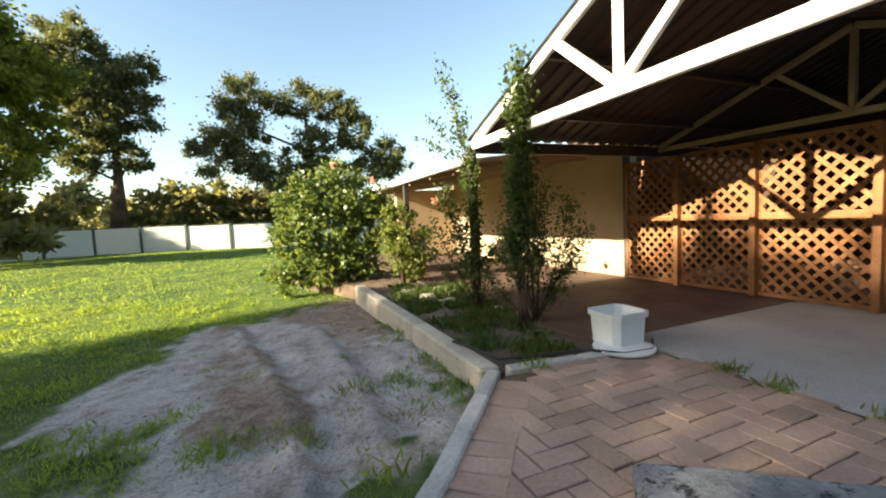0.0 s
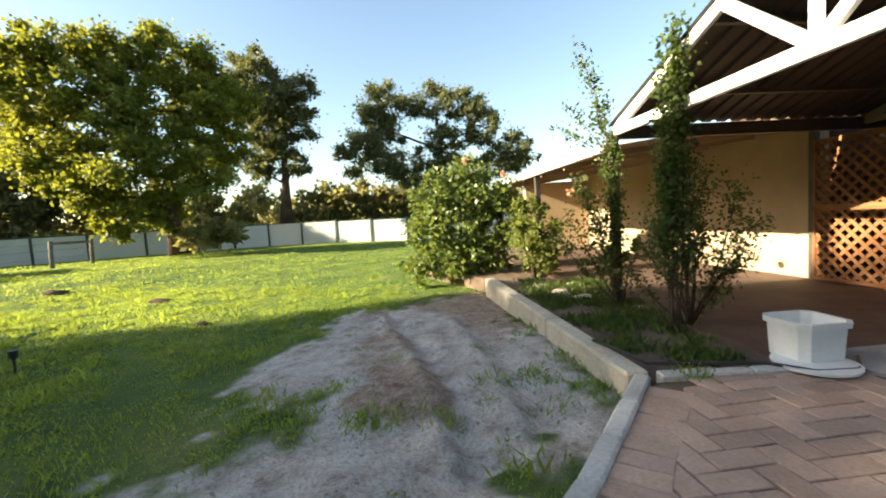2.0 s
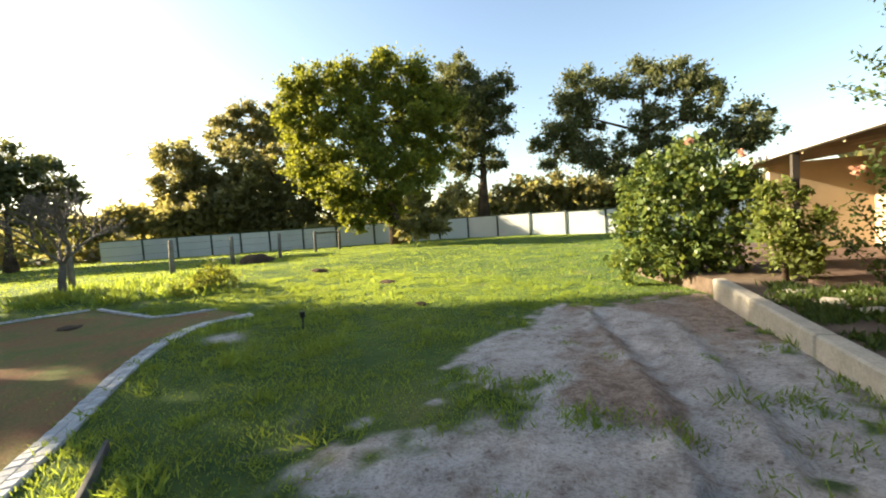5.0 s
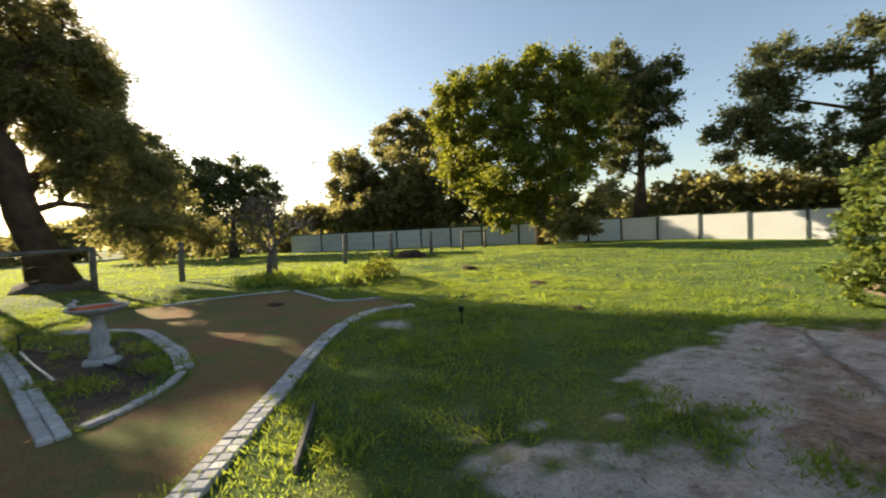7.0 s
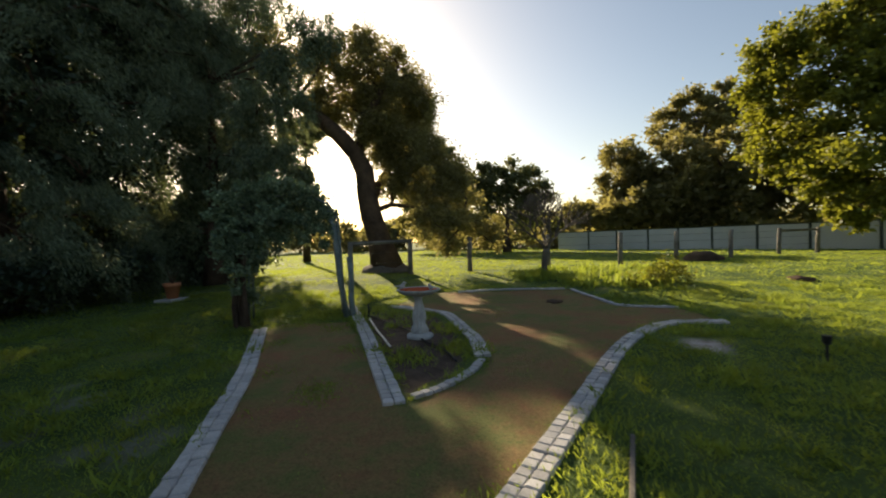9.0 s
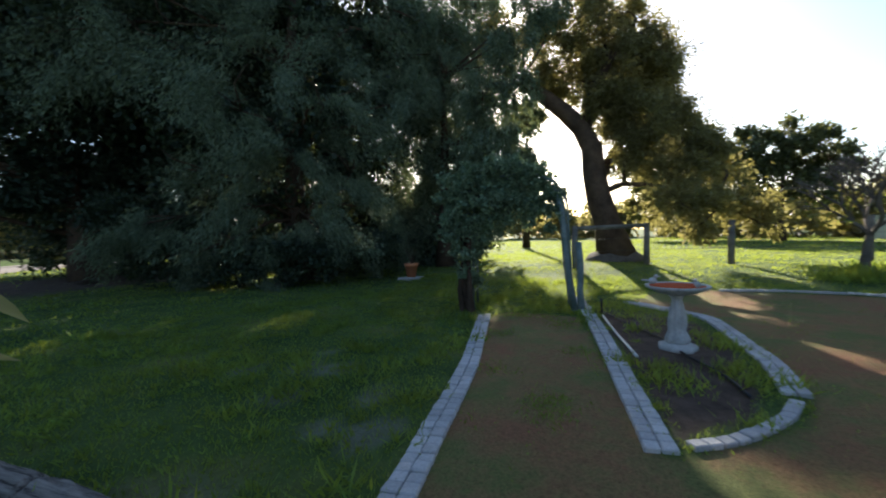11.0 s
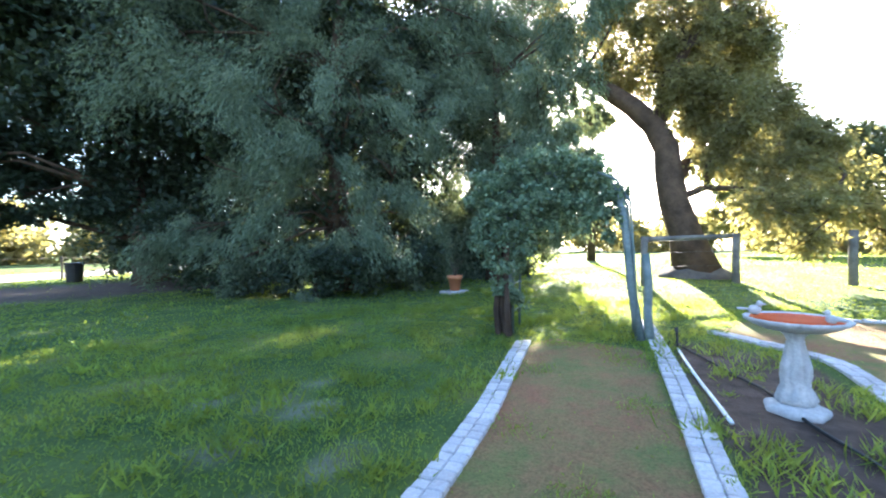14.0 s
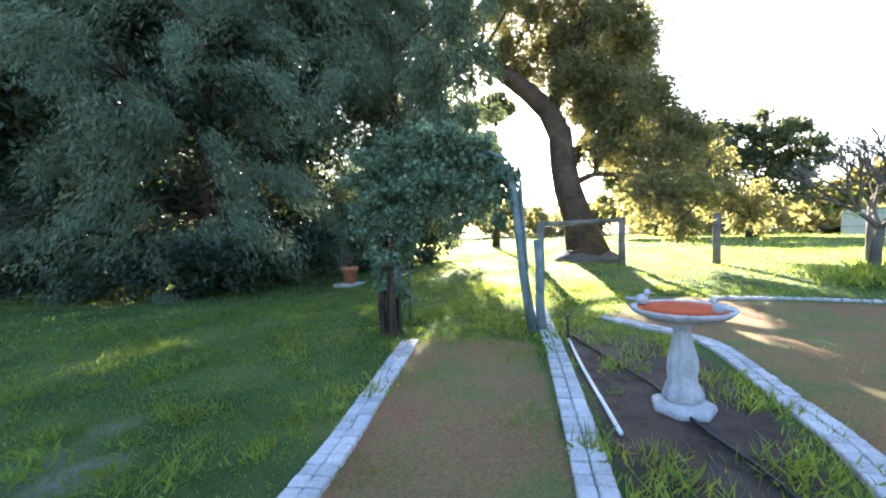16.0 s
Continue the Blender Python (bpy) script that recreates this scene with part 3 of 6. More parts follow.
truss(EAVE_V, M_WHITE, roof, 0.1)
# Inner truss takes the tan sheet colour, dimmed to stand in for shade.
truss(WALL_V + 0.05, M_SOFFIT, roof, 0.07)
bm = bmesh.new()
for k in (0.25, 0.62):
    u, z = EAVE_U + (RIDGE_U - EAVE_U) * k, EAVE_Z + (RIDGE_Z - EAVE_Z) * k + 0.03
    beam(bm, hp(u, EAVE_V, z), hp(u, 8.8, z), 0.05, 0.05)
    beam(bm, hp(2 * RIDGE_U - u, EAVE_V, z), hp(2 * RIDGE_U - u, 8.8, z), 0.05, 0.05)
part("purlin", bm, M_STEEL, roof)
bm = bmesh.new()
beam(bm, hp(EAVE_U, EAVE_V, EAVE_Z - 0.02), hp(EAVE_U, 8.8, EAVE_Z - 0.02), 0.06, 0.14)
part("valley_beam", bm, M_STEEL, roof)
bm = bmesh.new()
for u, v in ((EAVE_U + 0.05, EAVE_V), (0.0, EAVE_V), (5.05, WALL_V - 0.06), (0.0, WALL_V)):
    box(bm, u - 0.04, v - 0.04, 0.2, u + 0.04, v + 0.04, EAVE_Z, HOUSE)
part("posts", bm, M_STEEL, roof)

ver = tagged(new("verandah_roof"), "low verandah roof with a white gutter and tan underside", "verandah roof", kind="structure")
sheet("roof_sheet", EAVE_V, 2.2, WALL_V + 0.2, 2.55, EAVE_U + 0.08, 10.2, False, M_SOFFIT, ver)
# Extra hidden sheet past the gutter's end, added to shade the wall below.
sheet("roof_sheet", 3.3, 2.295, WALL_V + 0.2, 2.55, 10.22, 12.1, False, M_SOFFIT, ver)
bm = bmesh.new()
beam(bm, hp(EAVE_U + 0.02, EAVE_V - 0.04, 2.2), hp(10.2, EAVE_V - 0.04, 2.2), 0.1, 0.09, 0.01)
part("gutter", bm, M_WHITE, ver)
bm = bmesh.new()
for k in range(6):
    u = EAVE_U + 0.5 + k * 1.0
    beam(bm, hp(u, EAVE_V, 2.15), hp(u, WALL_V, 2.48), 0.05, 0.08)
part("rafters", bm, M_SOFFIT, ver)
for u in (7.3, 10.0):
    bm = bmesh.new()
    box(bm, u - 0.04, EAVE_V - 0.03, 0.2, u + 0.04, EAVE_V + 0.05, 2.17, HOUSE)
    part("verandah_post", bm, M_STEEL, ver)


# ---- timber lattice screen ----
def lattice_panel(u0, u1, z0, z1, parent):
    p = part("lattice_panel", bmesh.new(), M_TIMBER, parent)
    W, Hh, step = u1 - u0, z1 - z0, 0.15
    for sgn, dv in ((1, 0.0), (-1, 0.014)):
        c = -Hh
        while c < W:
            a = max(0.0, c)
            e = min(W, c + Hh)
            if e - a > 0.06:
                ua, ue = (u0 + a, u0 + e) if sgn > 0 else (u1 - a, u1 - e)
                bm = bmesh.new()
                beam(bm, (ua, WALL_V - 0.1 + dv, z0 + a - c), (ue, WALL_V - 0.1 + dv, z0 + e - c), 0.011, 0.042)
                bmesh.ops.transform(bm, matrix=HOUSE, verts=bm.verts)
                part("slat", bm, M_TIMBER, p)
            c += step
    bm = bmesh.new()
    for a, c in (((u0, z0), (u1, z0)), ((u0, z1), (u1, z1)), ((u0, z0), (u0, z1)), ((u1, z0), (u1, z1))):
        beam(bm, hp(a[0], WALL_V - 0.095, a[1]), hp(c[0], WALL_V - 0.095, c[1]), 0.035, 0.045)
    part("rim", bm, M_TIMBER, p)


lat = thing("lattice_screen", "brown diagonal timber lattice screen under the patio roof", "lattice screen")
for u0, u1 in ((4.1, 5.0), (3.1, 4.06), (2.0, 3.06), (0.95, 1.96), (-0.1, 0.91)):
    lattice_panel(u0, u1, DECK + 0.03, 1.32, lat)
    lattice_panel(u0, u1, 1.36, 2.2, lat)
for u in (4.08, 3.08, 1.98, 0.93):
    bm = bmesh.new()
    box(bm, u - 0.035, WALL_V - 0.2, DECK, u + 0.035, WALL_V - 0.13, 1.9, HOUSE, 0.004)
    part("lattice_post", bm, M_TIMBER, lat)

# ---- retaining wall and garden bed ----
slab("garden_bed", [(0.36, 2.98), (-1.45, 7.3), (-3.4, 9.3), (0.1, 11.2), (1.6, 6.2), (1.9, 3.9), (1.7, 3.45), (1.15, 3.12), (0.85, 3.05)], 0.0, 0.335, M_SOIL, "dark soil of the raised garden bed", "garden bed")
rw = tagged(new("retaining_wall"), "low weathered limestone retaining wall beside the sand", "retaining wall", kind="structure")
a, c = Vector((0.30, 2.92, 0)), Vector((-1.5, 7.2, 0))
for k in range(3):
    p, q = a.lerp(c, k / 3 + 0.002), a.lerp(c, (k + 1) / 3 - 0.002)
    bm = bmesh.new()
    beam(bm, (p.x, p.y, 0.2), (q.x, q.y, 0.2), 0.17, 0.4, 0.018)
    part("wall_block", bm, M_LIME_STONE, rw)


# ---- kerb ----
def along(pts, step):
    """Even stations along a bent line: point, direction."""
    pts = [Vector((*p, 0)) for p in pts]
    fine = []
    for i in range(len(pts) - 1):
        p0, p1, p2, p3 = pts[max(i - 1, 0)], pts[i], pts[i + 1], pts[min(i + 2, len(pts) - 1)]
        for k in range(24):
            s = k / 24
            fine.append(0.5 * ((2 * p1) + (p2 - p0) * s + (2 * p0 - 5 * p1 + 4 * p2 - p3) * s * s + (3 * p1 - p0 - 3 * p2 + p3) * s ** 3))
    fine.append(pts[-1])
    out, need = [], step / 2
    for p, q in zip(fine, fine[1:]):
        d = (q - p).length
        while need <= d and d > 0:
            out.append((p.lerp(q, need / d), (q - p).normalized()))
            need += step
        need -= d
    return out


def kerb(pts, step, width, z0, z1, label):
    k = tagged(new("kerb"), label, "kerb", kind="structure")
    for p, d in along(pts, step):
        bm = bmesh.new()
        s = random.uniform(-0.006, 0.006)
        beam(bm, (*(p - d * (step / 2 - 0.004)).xy, (z0 + z1) / 2 + s), (*(p + d * (step / 2 - 0.004)).xy, (z0 + z1) / 2 + s), width, z1 - z0, 0.012)
        part("kerb_stone", bm, M_KERB, k)


kerb([(-0.52, 0.5), (-0.11, 1.56), (0.04, 2.0), (0.27, 2.72)], 0.42, 0.1, 0.05, 0.41, "row of pale grey concrete kerb stones edging the paving")
kerb([(0.42, 2.92), (0.86, 3.05), (1.16, 3.14), (1.3, 3.22)], 0.3, 0.1, 0.1, 0.4, "curved pale kerb between the paving and garden bed")

# ---- fence of pale panels round the back ----
fence = thing("panel_fence", "pale panel fence with dark posts across the back lawn", "fence")
line = [(14.0, 25.2), (-10.0, 24.6), (-19.5, 23.2), (-22.8, 20.6), (-26.45, 16.6), (-29.9, 13.2), (-32.6, 10.2), (-35.6, 6.7), (-37.5, 4.6)]
for (ax, ay), (bx, by) in zip(line, line[1:]):
    L = math.hypot(bx - ax, by - ay)
    k = max(1, round(L / 2.35))
    for i in range(k):
        p, q = Vector((ax, ay, 0)).lerp(Vector((bx, by, 0)), i / k), Vector((ax, ay, 0)).lerp(Vector((bx, by, 0)), (i + 1) / k)
        z = float(height(p.x, p.y))
        bm = bmesh.new()
        beam(bm, (p.x, p.y, z + 0.72), (q.x, q.y, z + 0.72), 0.03, 1.44)
        part("panel", bm, M_PANEL, fence)
        bm = bmesh.new()
        beam(bm, (p.x, p.y, z + 1.47), (q.x, q.y, z + 1.47), 0.06, 0.06)
        part("top_rail", bm, M_DKGREEN, fence)
        bm = bmesh.new()
        box(bm, p.x - 0.06, p.y - 0.06, z - 0.1, p.x + 0.06, p.y + 0.06, z + 1.5)
        part("post", bm, M_DKGREEN, fence)

# ---- paddock fence: timber posts, some joined by a rail ----
POSTS = [(-13.7, -5.2), (-15.0, -3.55), (-15.6, -1.55), (-16.2, 1.2), (-17.4, 4.0), (-19.2, 6.7), (-20.4, 9.4), (-22.2, 12.4), (-22.6, 14.3)]
for i, (x, y) in enumerate(POSTS):
    z = float(height(x, y))
    t = thing("fence_post", "weathered grey round timber fence post in the grass", "fence post", "paddock fence posts")
    bm = bmesh.new()
    tube(bm, [(x, y, z - 0.2), (x + 0.01, y, z + 0.6), (x + 0.03, y + 0.02, z + 1.22)], [0.09, 0.085, 0.08], 9)
    part("shaft", bm, M_GREYWOOD, t, smooth=True)
for (i, j, h) in ((0, 1, 1.15), (7, 8, 1.1)):
    t = thing("fence_rail", "weathered grey timber rail between two posts", "fence rail")
    (ax, ay), (bx, by) = POSTS[i], POSTS[j]
    bm = bmesh.new()
    tube(bm, [(ax, ay, float(height(ax, ay)) + h), (bx, by, float(height(bx, by)) + h)], [0.06, 0.055], 8)
    part("rail", bm, M_GREYWOOD, t)

# ---- trees ----
tree("tree", "broad bright green tree standing on the lawn by the fence", "tree", [(-19.92, 16.88, 0.49), (-20.08, 16.69, 2.35), (-20.46, 16.23, 4.36), (-20.86, 15.72, 7.28), (-21.07, 15.43, 9.79)], 0.4, [(-22.6, 13.2, 10.2, 1.4), (-21.4, 15, 10.7, 1.5), (-19.5, 17.3, 10.6, 1.9), (-22.7, 13, 8.1, 1.8), (-20.5, 14.5, 7.6, 1.9), (-18.7, 16.7, 7.7, 2), (-18.3, 18.6, 8.9, 1.7), (-22.6, 13, 5.7, 1.6), (-19.7, 13.9, 5.1, 1.8), (-18.7, 16.8, 4.8, 2), (-21.2, 13.5, 3.7, 1.3), (-20.3, 16.4, 3, 1.5), (-19.8, 13.8, 2.3, 0.9), (-18.2, 18.7, 6.3, 1.4)], 1900, 0.23, 0.14, M_BRIGHT, M_BARK, sub=0.2, hollow=0.45, sprays=26)
tree("gum_tree", "tall dark gum tree behind the pale fence", "tree", [(-20.27, 26.14, 1.66), (-20.14, 26.24, 4.76), (-20.07, 26.3, 8.27), (-20.39, 26.05, 11.32)], 0.35, [(-21.2, 25.4, 12.6, 1.8), (-19.5, 26.7, 11.7, 1.8), (-21.9, 24.8, 10.5, 1.8), (-19.3, 26.9, 9.1, 1.6), (-21.1, 25.5, 7.9, 1.6), (-19.8, 26.5, 6.5, 1.3), (-21.6, 25.1, 5.7, 1.1), (-22.5, 24.3, 11.8, 1.3), (-20.7, 25.8, 9.8, 1.8)], 1500, 0.27, 0.13, M_GUM, M_BARK, sub=0.2, hollow=0.45, sprays=24)
tree("gum_tree", "spreading dark gum tree with open limbs beyond the fence", "tree", [(-10.63, 32.32, 0.85), (-10.25, 32.44, 3.98), (-9.87, 32.55, 7.05), (-10.13, 32.48, 10.16)], 0.4, [(-13.9, 31.1, 10.6, 2.1), (-14.8, 30.7, 8.9, 1.9), (-10.5, 32.4, 10.7, 1.8), (-8, 33, 10.3, 1.8), (-13.7, 31.2, 6.6, 2.1), (-6.1, 33.4, 8.3, 1.6), (-16.1, 30, 6.8, 1.6), (-12.1, 31.8, 5.5, 2.1), (-9.4, 32.7, 7.4, 1.8), (-4.2, 33.7, 6.7, 1.5), (-5.4, 33.6, 5.6, 1.6), (-9.6, 32.6, 4.8, 1.8), (-7.5, 33.2, 5, 1.6), (-3.5, 33.8, 5.8, 1.1)], 950, 0.28, 0.14, M_GUM, M_BARK, sub=0.19, hollow=0.5, sprays=24)
tree("gum_tree", "pale gum tree far behind the paddock", "tree", [(-44, 19.5, 0.2), (-44, 19.5, 5), (-44, 19.3, 9), (-43.8, 19.5, 12)], 0.4, [(-45.2, 16.6, 11.9, 1.9), (-44.4, 18.5, 13.6, 1.9), (-43.4, 20.8, 13.9, 1.7), (-43.9, 19.9, 11.7, 2), (-42.7, 22.3, 12.4, 1.7), (-45, 17.1, 10.5, 1.1)], 800, 0.4, 0.2, M_OLIVE, M_GREYBARK, sub=0.22, sprays=20)
tree("tree", "olive green bushy tree beyond the paddock fence", "tree", [(-34.5, 16.5, 0.2), (-34.4, 16.5, 2.0), (-34.3, 16.4, 4.5), (-34.3, 16.2, 6)], 0.3, [(-35.4, 14.3, 6.7, 1.7), (-34.3, 16.8, 7.1, 2), (-34.8, 15.6, 5, 2), (-33.7, 17.9, 5, 2.1), (-35.6, 13.8, 7.9, 1.5), (-33.2, 18.7, 7.6, 1.9), (-35.1, 14.9, 3.4, 1.6), (-32.7, 19.6, 5.4, 1.7)], 900, 0.36, 0.19, M_OLIVE, M_BARK, sub=0.22, sprays=20)
tree("tree", "grey-green spreading tree at the paddock's edge", "tree", [(-38.6, 10.6, 0.2), (-38.7, 10.8, 2.5), (-38.7, 10.6, 5), (-38.7, 10.5, 7)], 0.3, [(-38.9, 10.1, 8.3, 1.7), (-38.5, 11.3, 7.2, 1.7), (-38.9, 10.1, 6.1, 1.9), (-38.4, 11.6, 5.3, 1.7), (-38.8, 10.2, 4.1, 1.5), (-38.3, 12.1, 4.1, 1.1)], 900, 0.36, 0.19, M_OLIVE, M_BARK, sub=0.22, sprays=20)
tree("tree", "dark grey-green tree in the far paddock", "tree", [(-35, 0.2, 0.3), (-35, 0.2, 1.6), (-35.1, 0.3, 3), (-35.1, 0.4, 5)], 0.28, [(-35.1, -0.9, 6.2, 1.6), (-35.1, 1.4, 6.1, 1.7), (-35, 2.7, 5.1, 1.1), (-35.1, -0.5, 4.4, 1.6), (-35, 1.7, 3.8, 1.4), (-35.1, -2.3, 5.4, 1.4)], 900, 0.33, 0.17, M_GUM, M_BARK, sub=0.22, sprays=20)
tree("tree", "dark tree behind the leaning gum", "tree", [(-42.7, -5.6, 0.3), (-42.7, -5.6, 3), (-42.7, -5.6, 5), (-42.7, -5.6, 7)], 0.3, [(-42.8, -5.5, 8.7, 2.3), (-42.6, -7.2, 7, 2.3), (-43, -3.3, 6.9, 1.7), (-42.9, -5, 4.7, 1.7), (-42.4, -8.4, 4.8, 1.7)], 800, 0.36, 0.18, M_GUM, M_BARK)
# Unseen tree, placed only to block the sun from the birdbath bed.
tree("gum_tree", "added unseen tree far off that shades the birdbath bed", "tree", [(-32.2, -15.6, 0.1), (-32.1, -15.5, 3.5), (-31.8, -15.2, 7.0), (-31.5, -15.0, 10.3)], 0.22, [(-31.2, -15.4, 10.4, 0.8), (-31.6, -14.6, 10.4, 0.8), (-31.4, -15.0, 9.7, 0.8), (-31.5, -14.8, 10.9, 0.5), (-31.8, -14.2, 10.0, 0.7), (-31.0, -15.9, 9.9, 0.7)], 1800, 0.25, 0.12, M_GUM, M_BARK, sub=0.3, hollow=0.25, sprays=24)
# First five clumps and back limb are unseen, added to widen the lawn shadow.
tree("leaning_gum", "leaning gum tree with thick curved trunk behind the rail", "tree", [(-16.24, -4.66, 0.3), (-16.16, -4.95, 1.58), (-16.08, -5.22, 2.51), (-16.04, -5.34, 3.36), (-16.02, -5.39, 4.12), (-15.92, -5.69, 4.82), (-15.74, -6.2, 5.43), (-15.48, -6.81, 6.0), (-15.14, -7.5, 6.62)], 0.45, [(-20.5, -4.1, 6.4, 1.0), (-20.8, -4.6, 7.5, 1.1), (-22.3, -4.9, 8.8, 1.1), (-19.8, -4.0, 5.2, 0.9), (-18.9, -3.2, 4.5, 0.8), (-16, -6, 7.5, 1.2), (-17.4, -4.9, 6.9, 1.2), (-16.6, -3.8, 5.4, 1), (-16.5, -4.3, 7.5, 1), (-17.6, -3.6, 6.9, 0.9), (-16.5, -3.9, 3.9, 0.9), (-16.7, -2.9, 3.2, 0.9), (-15.7, -2.3, 2.3, 0.7), (-15.2, -2.9, 2.2, 0.7), (-16.8, -1.6, 2.3, 0.6), (-17.3, -1, 2, 0.6), (-15.2, -2.3, 1.4, 0.4), (-17.2, -0.8, 1.4, 0.4), (-17.8, -2, 3.5, 0.8), (-16.2, -5.2, 8.5, 0.9), (-15.7, -6.7, 8.5, 0.8), (-15.9, -8.5, 8.6, 1), (-17.3, -7.9, 9, 0.8), (-15.6, -6.9, 6.8, 0.5), (-16.7, -6.9, 6.6, 0.6), (-16.2, -5.3, 5.6, 0.7), (-16.7, -4.9, 4.9, 0.7), (-16, -4.8, 6.2, 0.8), (-16.5, -6.1, 6.6, 0.7), (-16.8, -4.6, 3.9, 0.6), (-16.7, -5.4, 7.3, 0.8), (-16.5, -4.3, 8.5, 0.6), (-16.2, -5.2, 9.1, 0.6), (-16.6, -3.6, 7.7, 0.6), (-15.9, -6.2, 8.9, 0.6), (-17.1, -3.4, 5.4, 0.7), (-16.7, -3.2, 6.9, 0.5), (-17, -2.6, 4.2, 0.6), (-17.1, -2, 4, 0.5), (-17.1, -2.9, 4.7, 0.5), (-16.6, -4.7, 5.3, 0.7), (-16.7, -4.2, 4.7, 0.6), (-15.9, -5, 5.9, 0.6), (-16.1, -4.4, 5.8, 0.6), (-16.3, -3.7, 4.5, 0.6)], 4300, 0.15, 0.05, M_OLIVE, M_BARK, droop=0.4, extra=(([(-15.95, -5.6, 4.6), (-16.06, -5.28, 6.2), (-16.23, -4.68, 7.06), (-16.33, -4.25, 7.52), (-16.5, -3.5, 7.75)], 0.22), ([(-16.05, -5.3, 2.9), (-17.5, -4.9, 4.4), (-19.5, -4.4, 5.8), (-21.3, -4.7, 7.4)], 0.2), ([(-16.08, -5.22, 2.6), (-16.28, -4.47, 2.88), (-16.5, -3.34, 2.73), (-16.63, -2.04, 2.04)], 0.12)), bough=0.16, sub=0.26, hollow=0.25, sprays=24, chaos=0.8, taper=0.5)
WEEPING = [(-8.3, -12.2, 7.1, 1.7), (-10.1, -11.1, 7.8, 1.8), (-12.4, -10.5, 8.1, 1.8), (-6.1, -13, 6.2, 1.6), (-6.9, -11.7, 4.8, 1.4), (-9.3, -10.5, 5.3, 1.5), (-11.1, -10.4, 4.9, 1.5), (-8.1, -11.2, 3.6, 1.3), (-9.8, -10.1, 3.4, 1.2), (-12.7, -10.1, 6, 1.2), (-7.3, -11.5, 2.2, 1.1), (-8.8, -10.8, 1.9, 1.2), (-6.5, -12.9, 3.3, 1.2), (-11.1, -10.4, 2.2, 1), (-5.7, -13.6, 1.9, 1), (-6.7, -12.8, 1.1, 0.9), (-8, -11.8, 0.9, 0.9), (-10, -11.2, 0.9, 1), (-11.1, -10.4, 0.9, 0.7), (-14, -10.2, 7.6, 1.3), (-14.3, -9.8, 8.6, 1.1), (-4.7, -14.2, 6.9, 1.6), (-9.3, -11.6, 9.2, 1.9), (-11.7, -11.1, 10.2, 2.1), (-7.3, -12.6, 8.6, 1.8), (-5.5, -13.1, 7.7, 1.7)]
tree("weeping_tree", "huge blue-green weeping tree beside the lawn", "tree", [(-9.6, -12.6, 0.0), (-9.5, -12.6, 2.0), (-9.4, -12.4, 4.0), (-9.2, -12.2, 6.5), (-9.4, -12.0, 9.0)], 0.42, [(x, y, z, r * 0.84) for x, y, z, r in WEEPING], 7000, 0.14, 0.03, M_WEEP, M_BARK, droop=0.9, bough=0.2, sub=0.2, hollow=0.6, sprays=13, chaos=0.5, crown=plumes(WEEPING, (-9.4, -12.6), 760, 0.16, 0.024, 5))
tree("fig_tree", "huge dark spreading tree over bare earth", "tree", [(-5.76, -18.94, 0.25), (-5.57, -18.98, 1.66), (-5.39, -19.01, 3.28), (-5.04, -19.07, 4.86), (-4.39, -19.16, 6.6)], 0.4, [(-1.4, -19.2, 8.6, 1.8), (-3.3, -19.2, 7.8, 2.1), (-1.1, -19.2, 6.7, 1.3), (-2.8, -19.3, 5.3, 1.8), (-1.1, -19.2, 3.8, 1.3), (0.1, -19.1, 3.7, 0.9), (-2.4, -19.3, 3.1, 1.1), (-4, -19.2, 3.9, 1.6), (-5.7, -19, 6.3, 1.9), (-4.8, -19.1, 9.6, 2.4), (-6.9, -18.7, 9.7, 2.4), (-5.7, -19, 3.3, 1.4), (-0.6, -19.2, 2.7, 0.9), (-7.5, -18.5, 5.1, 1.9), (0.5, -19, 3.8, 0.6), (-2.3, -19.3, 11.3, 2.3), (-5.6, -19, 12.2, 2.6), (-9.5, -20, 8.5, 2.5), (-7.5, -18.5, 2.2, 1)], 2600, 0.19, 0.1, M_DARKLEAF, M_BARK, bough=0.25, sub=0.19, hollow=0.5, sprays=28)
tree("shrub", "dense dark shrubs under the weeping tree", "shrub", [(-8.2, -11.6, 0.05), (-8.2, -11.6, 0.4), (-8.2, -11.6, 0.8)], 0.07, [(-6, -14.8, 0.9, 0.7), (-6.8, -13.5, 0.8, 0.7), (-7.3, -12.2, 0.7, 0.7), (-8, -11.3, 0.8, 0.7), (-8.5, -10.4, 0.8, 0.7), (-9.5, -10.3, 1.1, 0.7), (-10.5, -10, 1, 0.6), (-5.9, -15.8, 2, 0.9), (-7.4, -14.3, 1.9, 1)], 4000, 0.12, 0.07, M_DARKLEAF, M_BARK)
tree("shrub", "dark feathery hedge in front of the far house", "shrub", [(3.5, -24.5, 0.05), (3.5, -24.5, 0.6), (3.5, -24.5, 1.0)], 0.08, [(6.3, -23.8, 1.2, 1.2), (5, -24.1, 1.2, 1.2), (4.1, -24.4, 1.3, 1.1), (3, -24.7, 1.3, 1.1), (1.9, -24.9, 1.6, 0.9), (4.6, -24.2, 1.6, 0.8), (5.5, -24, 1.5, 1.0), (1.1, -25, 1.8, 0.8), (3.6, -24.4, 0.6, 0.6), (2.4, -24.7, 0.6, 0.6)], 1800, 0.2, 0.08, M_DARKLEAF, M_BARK)
